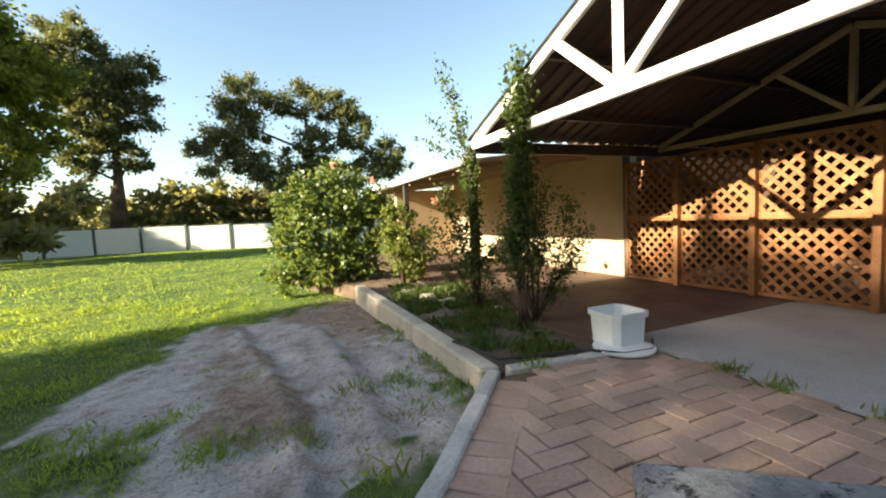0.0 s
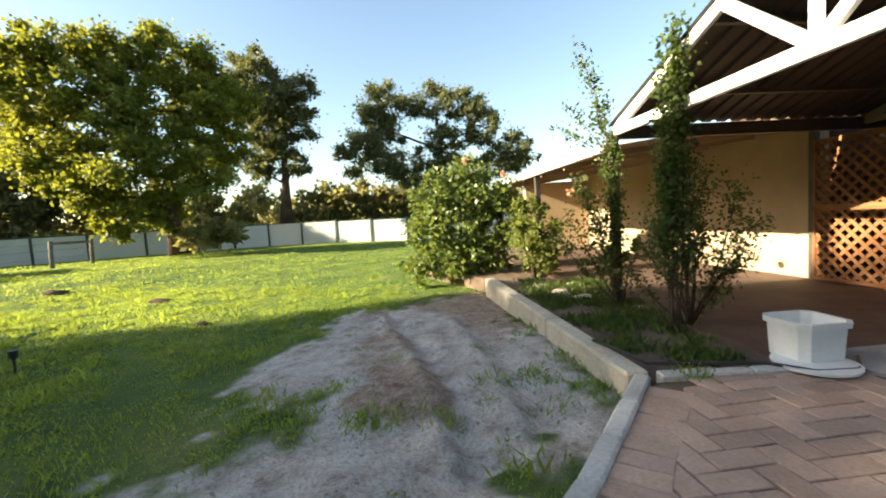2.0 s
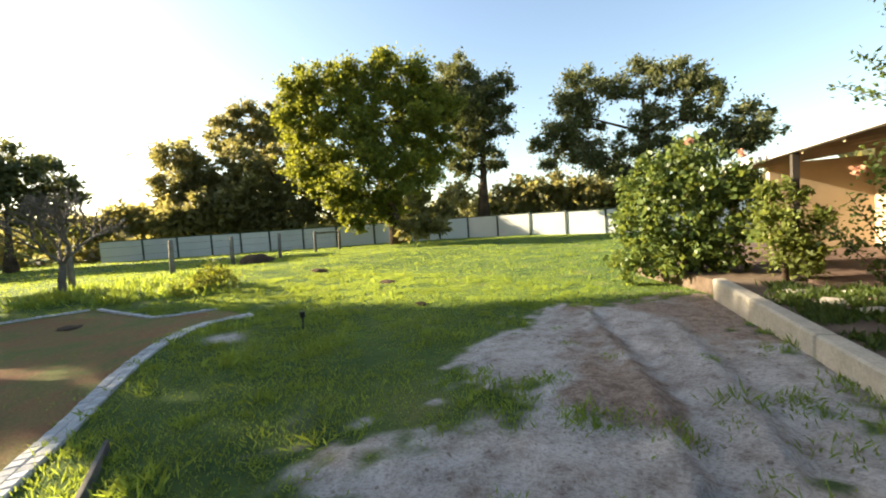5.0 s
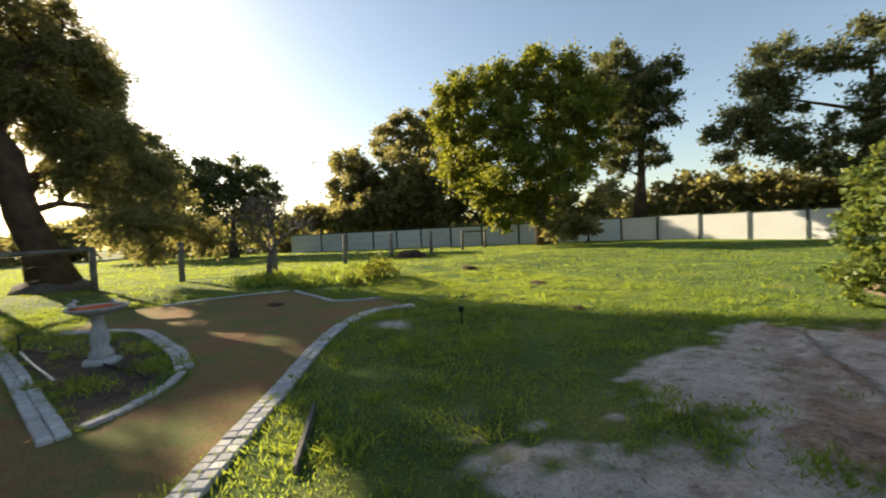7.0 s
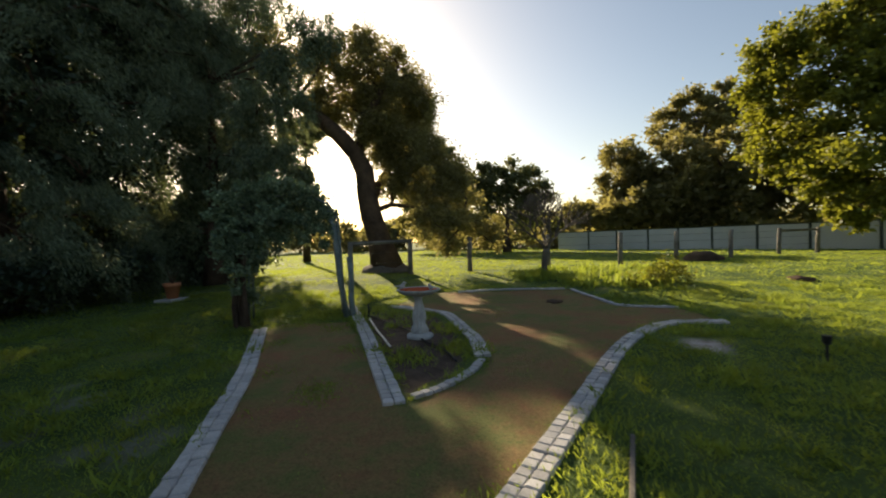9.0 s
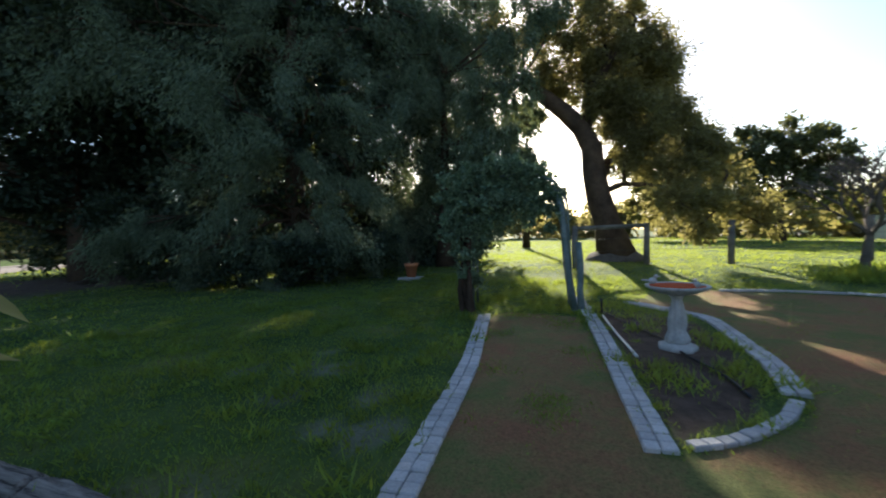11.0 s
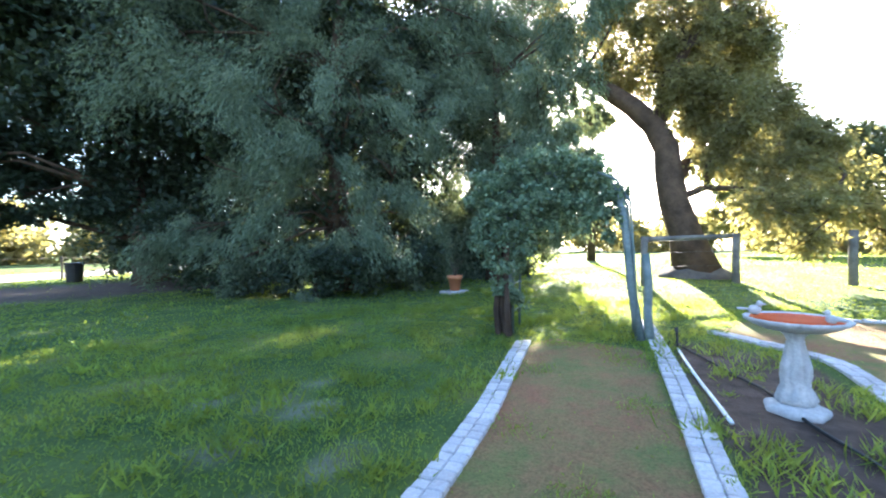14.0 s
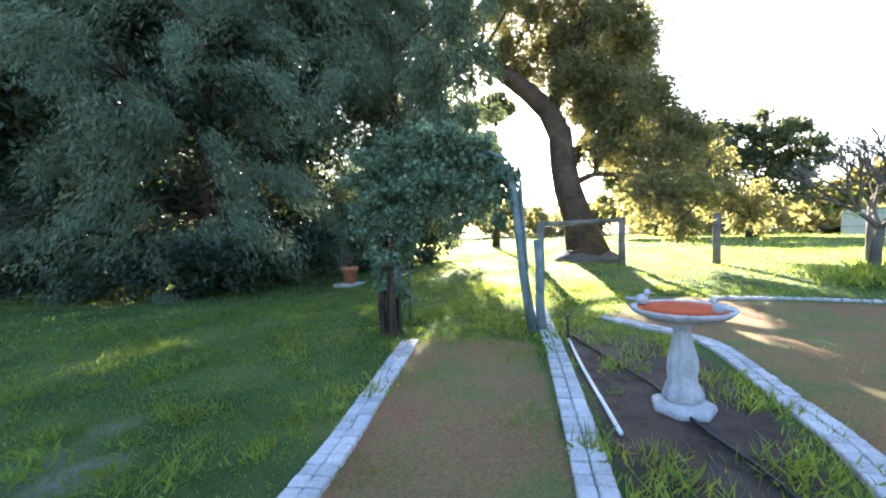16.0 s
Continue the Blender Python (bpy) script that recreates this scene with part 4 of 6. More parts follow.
tree("gum_tree", "sunlit gum tree beside the road", "tree", [(7.6, -29.6, 0.05), (7.6, -29.6, 2.0), (7.5, -29.6, 4.5), (7.5, -29.6, 7)], 0.22, [(7.3, -29.7, 7.7, 0.9), (7.3, -29.7, 4.9, 0.8), (7.8, -29.5, 3.2, 1.2), (7.3, -29.7, 3.6, 0.9), (8.1, -29.4, 6.2, 1.5)], 330, 0.3, 0.12, M_OLIVE, M_BARK)
tree("rose_bush", "large leafy rose bush with pink blooms beside the lawn", "shrub", [(-2.2, 8.3, 0.2), (-2.2, 8.3, 0.6), (-2.1, 8.3, 1.2)], 0.05, [(-2.7, 8.2, 2, 0.5), (-2, 8.4, 2.2, 0.5), (-1.5, 8.5, 1.9, 0.4), (-2.9, 8.1, 1.3, 0.5), (-2.3, 8.3, 1.3, 0.6), (-1.7, 8.4, 1.3, 0.5), (-2.9, 8.1, 0.6, 0.5), (-2.2, 8.3, 0.6, 0.5), (-1.6, 8.4, 0.6, 0.4), (-1.2, 8.5, 1.6, 0.3)], 4600, 0.1, 0.075, M_ROSE, M_BARK, hollow=0.45, sub=0.24, sprays=22)
tree("shrub", "light yellow-green shrub beside the verandah", "shrub", [(-0.75, 7.5, 0.3), (-0.75, 7.5, 0.6), (-0.75, 7.5, 1.1)], 0.04, [(-0.9, 7.5, 1.7, 0.2), (-0.7, 7.5, 1.4, 0.3), (-0.9, 7.5, 1.1, 0.3), (-0.6, 7.6, 0.9, 0.3), (-0.6, 7.6, 0.6, 0.3), (-0.4, 7.6, 1.2, 0.2)], 6500, 0.09, 0.05, M_LIME, M_BARK, hollow=0.3)


def canes(name, label, category, base, tips, leaf, bark, thick=0.008, per=70, length=0.04, width=0.022, start=0.3, spread=0.05, bow=0.15):
    """A bush of separate thin canes, leafy along their upper part."""
    t = thing(name, label, category)
    bm = bmesh.new()
    out = []
    for tip in tips:
        a = Vector(base) + Vector((random.uniform(-0.04, 0.04), random.uniform(-0.04, 0.04), 0))
        c = Vector(tip)
        mid = a.lerp(c, 0.5) + Vector((random.uniform(-bow, bow), random.uniform(-bow, bow), bow * 0.6)) * (c - a).length
        line = [(1 - k) ** 2 * a + 2 * k * (1 - k) * mid + k * k * c for k in (q / 9 for q in range(10))]
        tube(bm, line, [thick * (1 - 0.75 * q / 9) for q in range(10)], 5)
        twigs = []
        for _ in range(5):
            o = line[random.randint(3, 8)]
            e = o + Vector((random.uniform(-1, 1), random.uniform(-1, 1), random.uniform(-0.2, 1))) * spread * 2.4
            tube(bm, [o, (o + e) / 2, e], [thick * 0.4, thick * 0.3, thick * 0.15], 4)
            twigs.append((o, e))
        m = int(per * (c - a).length)
        k = start + (1 - start) * rng.random((m, 1)) ** 0.8
        A, B, C = (np.array(v) for v in (a, mid, c))
        q = (1 - k) ** 2 * A + 2 * k * (1 - k) * B + k * k * C + rng.normal(size=(m, 3)) * spread
        out.append(leaf_quads(q, unit(rng.normal(size=(m, 3)) + np.array((0, 0, 0.2))), length * rng.uniform(0.6, 1.3, m), width * rng.uniform(0.7, 1.3, m)))
        for o, e in twigs:
            w = max(3, m // 14)
            q = np.array(o) + (np.array(e) - np.array(o)) * rng.random((w, 1)) + rng.normal(size=(w, 3)) * spread * 0.3
            out.append(leaf_quads(q, unit(rng.normal(size=(w, 3))), length * rng.uniform(0.6, 1.3, w), width * rng.uniform(0.7, 1.3, w)))
    part("cane", bm, bark, t, smooth=True)
    part("leafage", quads("leafage", np.concatenate(out), leaf), None, t)["kind"] = "stuff"
    return t


canes("shrub", "open twiggy rose shrub in the garden bed", "shrub", (0.92, 4.3, 0.32), [(0.5, 4.3, 1.15), (0.6, 4.1, 1.45), (0.72, 4.2, 1.7), (0.85, 4.25, 1.8), (0.95, 4.05, 1.85), (1.08, 4.15, 1.75), (1.22, 4.0, 1.65), (1.38, 3.95, 1.35), (1.32, 4.1, 1.0), (1.2, 4.2, 0.8), (0.48, 4.4, 0.85), (1.0, 4.45, 1.5), (0.8, 4.0, 1.3), (1.12, 4.4, 1.25), (0.66, 4.5, 1.3), (1.42, 4.2, 1.12)], M_LEAF, M_BARK, 0.011, 230, 0.04, 0.022, 0.42, 0.06)
canes("climbing_vine", "climbing vine growing up to the roof truss", "vine", (0.78, 4.1, 0.32), [(0.74, 4.02, 2.2), (0.7, 4.05, 2.6), (0.8, 4.0, 3.05), (0.72, 3.98, 2.9), (0.78, 4.06, 2.4), (0.7, 4.02, 2.0)], M_LEAF, M_BARK, 0.009, 170, 0.05, 0.034, 0.4, 0.05, 0.04)
canes("climbing_vine", "climbing rose on the steel verandah post", "vine", (0.42, 5.1, 0.32), [(0.4, 5.08, 2.3), (0.34, 5.08, 2.1), (0.44, 5.1, 1.9), (0.36, 5.06, 1.6), (0.0, 5.1, 1.85), (-0.15, 5.15, 1.5), (0.15, 5.1, 1.3), (-0.3, 5.2, 1.2), (0.62, 5.1, 1.1), (0.1, 5.05, 1.65)], M_LEAF, M_BARK, 0.01, 150, 0.05, 0.032, 0.2, 0.06, 0.08)
canes("rose_shoots", "tall thin rose shoots above the gutter", "vine", (0.36, 5.1, 2.1), [(0.05, 5.1, 3.4), (0.2, 5.1, 3.0), (-0.1, 5.12, 2.75), (-0.26, 5.1, 2.5), (0.32, 5.1, 2.75), (0.12, 5.1, 3.15)], M_LEAF, M_BARK, 0.006, 75, 0.055, 0.03, 0.1, 0.05, 0.05)
tree("shrub", "low sunlit weeds round a stump on the lawn", "shrub", [(-12.5, 3.7, 0.1), (-12.5, 3.7, 0.4), (-12.5, 3.7, 0.5)], 0.1, [(-12.4, 3.6, 0.5, 0.4), (-12.1, 3.3, 0.35, 0.4), (-12.7, 3.9, 0.4, 0.4), (-12.2, 3.9, 0.3, 0.4), (-11.9, 2.9, 0.2, 0.35)], 2600, 0.1, 0.045, M_BRIGHT, M_BARK)
tree("peppermint_tree", "dense drooping tree beside the path arch", "tree", [(-14.2, -10.2, 0.1), (-14.2, -10.2, 2.0), (-14.1, -10.1, 4.0), (-14.0, -10.0, 7.0)], 0.3, [(-14.5, -11.2, 9.1, 1.4), (-15.1, -10.4, 7.7, 1.2), (-13.9, -11.8, 7.1, 1.6), (-14.5, -11.2, 5.6, 1.2), (-15.9, -11, 5.5, 1), (-13.9, -11.8, 4.2, 1.4), (-14.9, -10.7, 3.6, 0.9), (-14.1, -11.6, 2.4, 1.2), (-13.3, -12.4, 1.3, 1.2), (-14.5, -11.2, 1.1, 0.9), (-16.3, -10.4, 9.5, 1.3), (-14.8, -10.8, 10.9, 1.8), (-16.6, -10.1, 11.7, 1.5), (-13.7, -12.1, 9.1, 1.6), (-17.1, -11, 3.9, 0.6), (-16, -10.8, 2.2, 0.7)] + [(-14.4, -8.2, 7.1, 0.9), (-13.9, -9, 6.1, 1), (-14.2, -8.6, 4.9, 0.9), (-14.6, -7.9, 4.7, 0.7), (-14.4, -8.2, 3.4, 0.9), (-14.9, -7.4, 4, 0.5), (-14.9, -7.3, 3, 0.5), (-14.2, -9.5, 4.2, 1.1), (-15.1, -7.1, 5, 0.3), (-14.4, -8.2, 2.2, 0.7), (-13.3, -7.5, 4.7, 0.7), (-12.9, -8.1, 4.2, 0.7), (-13.6, -6.9, 5.9, 0.7), (-13.3, -7.5, 3.5, 0.5), (-13.1, -7.8, 5.9, 0.8), (-13.5, -7.1, 7.3, 0.8), (-13.9, -6.3, 8.6, 0.8), (-13.9, -7.1, 3.3, 0.55), (-14.3, -7.3, 2.5, 0.6), (-15.3, -7.6, 4.2, 0.5)], 4200, 0.16, 0.042, M_WEEP, M_BARK, droop=0.8, bough=0.2, sub=0.2, sprays=26, chaos=0.6)
tagged(new("thicket", quads("thicket", leaves_in([(-36, 9.1, 3.4, 1.5), (-35.5, 10.9, 3.5, 1.5), (-34.9, 12.8, 3.6, 1.6), (-34.1, 14.8, 3, 1.4), (-33, 16.9, 3.3, 1.7), (-31.8, 19.2, 3.4, 1.6), (-30.7, 20.9, 3.8, 1.2), (-34.5, 13.8, 5, 1.7), (-38.1, 12.8, 5.7, 1.8), (-27.1, 25.3, 3.2, 1.5), (-25.1, 27.3, 2.6, 1.2), (-22.1, 29.8, 3, 1.6), (-19.5, 31.5, 3.3, 1.9), (-16.4, 33.2, 3.6, 2), (-14, 34.3, 2.7, 1.7), (-26.9, 31, 4.1, 1.4), (-11.4, 35.2, 2.8, 2), (-8.3, 36.1, 2.5, 2), (-18.2, 17.3, 1.4, 0.7), (-17.6, 17.9, 1.3, 0.6), (-18.4, 16.3, 1.3, 0.5), (-38.8, 4.4, 2.7, 1.1), (-38.5, 6.3, 3.4, 1.3), (-38, 8.6, 3.5, 1.7), (-37.3, 11.1, 4.1, 1.9), (-36.6, 13, 3.5, 1.8), (-35.8, 14.8, 2.9, 1.6), (-39.1, -1.6, 3, 1.3), (-38.9, -4.7, 2.8, 1.4), (-38.4, -7.7, 3.2, 1.6)], 420, 0.5, 0.3, 0.24, 0, 0.4, sprays=20), M_OLIVE)), "olive green undergrowth along the back fence", "undergrowth", kind="stuff")



# ---- grass, weeds and far woods: what nobody could count ----
PATIO = [(0.36, 2.98), (-1.45, 7.3), (-3.0, 9.3), (-3.0, 14.0), (12.0, 14.0), (8.0, -4.0), (3.9, -2.0), (1.2, -0.2), (-0.55, 0.45), (-0.16, 1.55), (0.22, 2.7)]


ROAD = [(-40.0, -62.0), (-40.0, -55.0), (-14.0, -36.6), (-3.7, -28.6), (-1.0, -26.6), (1.3, -26.1), (12.0, -26.6), (40.0, -26.0), (40.0, -33.0), (12.0, -33.0), (3.0, -33.0), (-4.5, -38.0), (-14.0, -46.0)]


def blades(count, x0, x1, y0, y1, tall, wide, seed, keep):
    g = np.random.default_rng(seed)
    x, y = g.uniform(x0, x1, count), g.uniform(y0, y1, count)
    k = g.random(count) < keep(x, y)
    x, y = x[k], y[k]
    n = len(x)
    p = np.stack([x, y, height(x, y) - 0.005], axis=1)
    ax = unit(np.stack([g.normal(0, 0.55, n), g.normal(0, 0.55, n), np.ones(n)], axis=1))
    big = (1 - 0.5 * sandy(x, y)) * (1 - 0.55 * pathy(x, y)) * 0.7 + 0.75 * np.clip(waves(x, y, 2.2, 21) + 0.7 * waves(x, y, 7.0, 22), -0.7, 1.5)
    return leaf_quads(p, ax, tall * g.uniform(0.5, 1.4, n) * big, wide * g.uniform(0.7, 1.3, n), 0.1)


def lawn_share(x, y):
    s, q = sandy(x, y), pathy(x, y)
    tuft = smooth01(waves(x, y, 4.2, 31) + 0.6 * waves(x, y, 11.0, 32), 0.42, 0.75)
    bare = smooth01(waves(x, y, 1.6, 33), 0.35, 0.7) * 0.6
    share = (1 - s) * (1 - bare) + s * tuft * 0.3
    share = share * (1 - 0.975 * soily(x, y))
    fringe = (1 - smooth01(inside(PATH, x, y), 0.05, 0.4)) * smooth01(waves(x, y, 3.5, 36), -0.1, 0.5)
    share = share * (1 - q) + q * (0.03 + 0.3 * fringe + 0.2 * smooth01(waves(x, y, 3.0, 34) + 0.5 * waves(x, y, 8.0, 35), 0.2, 0.8))
    share = np.where(inside(ROAD, x, y) > -0.3, 0, share)
    return np.where(inside(PATIO, x, y) > -0.02, 0, share)


def far_share(x, y):
    near = (x > -12.5) & (x < 1.5) & (y > -9) & (y < 8.5)
    return np.where(near, 0, lawn_share(x, y))


spots = np.random.default_rng(17)
tx, ty = spots.uniform(-12, 0, 3200), spots.uniform(-9, 8, 3200)
keep = (spots.random(3200) < lawn_share(tx, ty) * (0.35 + 0.65 * smooth01(waves(tx, ty, 2.4, 23), -0.2, 0.4))) & (pathy(tx, ty) < 0.1)
tx, ty = tx[keep], ty[keep]
size = spots.choice((0.6, 0.8, 1.0, 1.35, 1.7), len(tx), p=(0.25, 0.3, 0.25, 0.14, 0.06))
tx, ty, size = np.repeat(tx, 40), np.repeat(ty, 40), np.repeat(size, 40)
tx, ty = tx + spots.normal(0, 0.055, len(tx)) * size, ty + spots.normal(0, 0.055, len(ty)) * size
tussock = leaf_quads(np.stack([tx, ty, height(tx, ty) - 0.005], axis=1), unit(np.stack([spots.normal(0, 0.8, len(tx)), spots.normal(0, 0.8, len(tx)), np.ones(len(tx))], axis=1)),
                     0.085 * size * spots.uniform(0.5, 1.4, len(tx)), 0.01 * size * spots.uniform(0.7, 1.4, len(tx)), 0.1)
lawn = np.concatenate([
    tussock,
    blades(250000, -12.5, 1.5, -9.0, 8.5, 0.06, 0.009, 11, lawn_share),
    blades(200000, -24, 3, -20, 25, 0.075, 0.022, 12, far_share),
    blades(110000, -52, 14, -40, 25, 0.11, 0.05, 13, lambda x, y: np.where((x > -24) & (x < 3) & (y > -20) & (y < 25), 0, lawn_share(x, y)))])
tagged(new("grass", quads("grass", lawn, M_GRASS)), "green and sunlit yellow grass of the lawn", "grass", kind="stuff")


def weeds(name, label, spots, tall, wide, mat, z=None, spread=0.12, count=90):
    out = []
    for x, y in spots:
        n = int(count * rng.uniform(0.7, 1.3))
        px, py = x + rng.normal(0, spread, n), y + rng.normal(0, spread, n)
        pz = np.full(n, z) if z is not None else height(px, py)
        ax = unit(np.stack([rng.normal(0, 0.6, n), rng.normal(0, 0.6, n), np.full(n, 0.9)], axis=1))
        out.append(leaf_quads(np.stack([px, py, pz - 0.004], axis=1), ax, tall * rng.uniform(0.5, 1.3, n), wide * rng.uniform(0.6, 1.3, n), 0.15))
    tagged(new(name, quads(name, np.concatenate(out), mat)), label, "weeds", kind="stuff")


bed = [(x, y) for x, y in zip(rng.uniform(-1.2, 1.2, 260), rng.uniform(3.1, 7.4, 260))]
bx, by = np.array(bed).T
ok = (inside([(0.36, 3.1), (-1.3, 7.2), (0.3, 7.0), (1.0, 4.0), (1.1, 3.3), (0.85, 3.15)], bx, by) > 0.08)
weeds("bed_weeds", "low green weeds covering the garden bed", [p for p, k in zip(bed, ok) if k], 0.1, 0.03, M_LEAF, 0.335, 0.07, 60)
weeds("paving_weeds", "small tufts of grass growing in the paving joints", [(1.98, 2.42), (1.9, 2.7), (2.2, 1.95), (0.62, 2.95)], 0.09, 0.012, M_GRASS, 0.37, 0.05, 60)
weeds("sand_weeds", "green weed tufts scattered on the bare sand", [(-0.34, 3.2), (-0.13, 3.82), (-0.2, 3.7), (-0.05, 3.6), (-0.45, 3.33), (0.06, 3.0), (0.02, 3.15), (-1.34, 2.35), (-1.19, 2.46), (-1.42, 2.3), (-1.5, 2.42), (-1.92, 2.4), (-2.0, 2.2), (-1.85, 2.1), (-2.1, 2.5), (-2.55, 2.65), (-2.4, 2.5), (-1.94, 2.82), (-0.26, 2.73), (-0.88, 2.43), (-0.6, 4.5), (-2.2, 1.8)], 0.07, 0.01, M_GRASS, None, 0.085, 85)
weeds("paddock_weeds", "tall sunlit weeds by the paddock fence", [(float(x), float(y)) for x, y in zip(rng.uniform(-15.2, -11.9, 46), rng.uniform(0.2, 4.2, 46))], 0.26, 0.035, M_GRASS, None, 0.2, 60)
weeds("path_weeds", "grass tufts creeping over the path", [(-4.75, -2.3), (-4.6, -2.2), (-4.9, -2.35), (-7.4, -3.1), (-7.6, -3.3), (-5.3, -3.1), (-6.6, -3.75), (-7.9, -3.6), (-7.8, -4.0), (-8.1, -4.2), (-7.7, -4.3), (-6.3, -2.6)], 0.05, 0.008, M_GRASS, None, 0.11, 110)
weeds("sand_sprigs", "tiny green sprigs coming up through the sand", [(-0.74, 2.78), (-1.75, 3.6), (-2.3, 3.9), (-0.5, 2.2), (-0.95, 1.7), (-1.4, 1.4), (-0.3, 4.3), (-2.7, 4.4)], 0.05, 0.008, M_GRASS, None, 0.05, 26)
weeds("bath_weeds", "strappy green weeds round the birdbath", [(-6.0, -1.65), (-5.8, -1.75), (-5.7, -1.5), (-5.9, -1.55), (-6.1, -1.75), (-6.5, -1.15), (-6.4, -1.2), (-6.2, -1.1), (-6.05, -1.05), (-6.3, -1.25), (-7.3, -1.4), (-7.2, -1.3), (-7.6, -1.6), (-7.6, -2.3), (-8.0, -2.2), (-8.4, -2.5), (-8.9, -2.6), (-9.2, -3.0), (-8.6, -2.0), (-8.2, -1.9)], 0.13, 0.013, M_GRASS, None, 0.1, 55)

woods = []
for k in range(150):
    a = k / 150 * math.tau + random.uniform(-0.03, 0.03)
    R = random.uniform(58, 80)
    for _ in range(2):
        woods.append((R * math.cos(a) - 10, R * math.sin(a), random.uniform(0.8, 4.2), random.uniform(1.8, 3.4)))
for k in range(34):
    x = -34 + k * 1.5
    woods.append((x, 36 + random.uniform(-2, 8), random.uniform(1.2, 3.4), random.uniform(1.2, 2.2)))
for k in range(26):
    s = k / 25
    woods.append((-40 - 12 * s + random.uniform(-3, 3), 22 - 30 * s, random.uniform(1.0, 3.2), random.uniform(1.3, 2.3)))
tagged(new("far_woods", quads("far_woods", leaves_in(woods, 75, 0.8, 0.45), M_OLIVE)), "distant belt of olive green bushland", "woods", kind="stuff")
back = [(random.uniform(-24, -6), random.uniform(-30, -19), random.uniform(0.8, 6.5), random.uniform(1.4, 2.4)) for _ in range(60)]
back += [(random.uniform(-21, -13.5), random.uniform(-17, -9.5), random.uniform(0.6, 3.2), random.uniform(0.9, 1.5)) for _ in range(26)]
# Dark core and backing leaves, added to stand in for shade in its gaps.
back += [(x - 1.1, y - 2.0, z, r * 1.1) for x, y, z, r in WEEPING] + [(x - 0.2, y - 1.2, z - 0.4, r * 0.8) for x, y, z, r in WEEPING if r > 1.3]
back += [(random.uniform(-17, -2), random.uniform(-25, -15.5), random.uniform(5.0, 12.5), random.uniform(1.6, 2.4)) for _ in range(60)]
tagged(new("hedge_woods", quads("hedge_woods", leaves_in(back, 560, 0.23, 0.12), M_DARKLEAF)), "dense dark bush with added dark leaves for the weeping tree's shaded gaps", "woods", kind="stuff")

# ---- cobble edging of the path ----
PAVER = bmesh.new()
box(PAVER, -0.047, -0.047, -0.06, 0.047, 0.047, 0.0, None, 0.008)
PAVER = mesh_of("cobble", PAVER, M_COBBLE)


def edging(pts, rows, label, step=0.103):
    e = tagged(new("cobble_edging"), label, "path edging", "path edgings", "structure")
    for p, d in along(pts, step):
        side = Vector((-d.y, d.x, 0))
        for r in range(rows):
            q = p + side * (r - (rows - 1) / 2) * 0.1
            c = part("cobble", PAVER, None, e)
            c.matrix_world = Matrix.Translation((q.x, q.y, float(height(q.x, q.y)) + 0.035 + random.uniform(-0.006, 0.006))) @ pose(0, 0, 0, random.uniform(-3, 3), random.uniform(-3, 3), math.degrees(math.atan2(d.y, d.x)) + random.uniform(-3, 3))


edging([(-2.95, -2.33), (-3.9, -2.75), (-4.6, -3.05), (-5.34, -3.38), (-6.1, -3.78), (-7.52, -4.52)], 2, "double row of pale grey cobbles along the lawn")
edging([(-4.52, -1.48), (-5.7, -1.98), (-6.65, -2.38), (-8.3, -3.1), (-10.0, -3.88)], 2, "double row of pale grey cobbles leading to the arch")
edging([(-4.68, -1.36), (-4.98, -1.1), (-5.45, -0.88), (-5.9, -0.78)], 1, "single row of pale cobbles round the birdbath bed")
edging([(-6.0, -0.78), (-6.85, -0.92), (-7.6, -1.15), (-8.6, -1.48), (-9.1, -1.85), (-9.7, -2.85)], 2, "curved double row of pale cobbles beside the birdbath")
edging([(-2.9, -0.68), (-3.3, -0.5), (-4.2, -0.1), (-4.92, 0.22), (-6.4, 0.9), (-7.3, 1.48), (-7.9, 2.1), (-7.95, 2.95)], 2, "curved double row of pale cobbles edging the lawn")
edging([(-11.5, -1.6), (-11.68, -0.5), (-11.7, 0.4), (-11.7, 1.1)], 1, "single row of pale cobbles at the path's far side")
edging([(-11.6, 1.2), (-10.4, 1.57), (-9.6, 1.85), (-9.35, 2.8)], 1, "single row of pale cobbles where the path ends")

# ---- birdbath ----
X, Y = -6.95, -1.72
Z = float(height(X, Y))
t = thing("birdbath", "weathered pale cement birdbath with orange bowl on a carved pedestal", "birdbath", at=Matrix.Translation((X, Y, Z)) @ Matrix.Diagonal((0.84, 0.84, 1, 1)))
bm = bmesh.new()
lathe(bm, [(0.21, -0.02), (0.23, 0.02), (0.22, 0.05), (0.15, 0.075)], 28, 0.06, 7)
part("base", bm, M_BATH, t, smooth=True)
bm = bmesh.new()
lathe(bm, [(0.13, 0.07), (0.15, 0.11), (0.125, 0.16), (0.1, 0.2), (0.108, 0.28), (0.105, 0.34), (0.085, 0.42), (0.065, 0.49), (0.055, 0.54), (0.065, 0.57), (0.115, 0.615)], 40, 0.07, 10)
for v in bm.verts:
    v.co += 0.016 * noise.noise_vector(v.co * 14)
part("pedestal", bm, M_BATH, t, smooth=True)
bm = bmesh.new()
lathe(bm, [(0.12, 0.605), (0.24, 0.625), (0.33, 0.66), (0.375, 0.69), (0.372, 0.705), (0.345, 0.703), (0.325, 0.692)], 48, 0.022, 16)
part("bowl", bm, M_BATH, t, smooth=True)
bm = bmesh.new()
lathe(bm, [(0.33, 0.685), (0.325, 0.697), (0.2, 0.699), (0.1, 0.699)], 30)
part("bowl_lining", bm, M_ORANGE, t, "orange stained inside of the bowl", True)


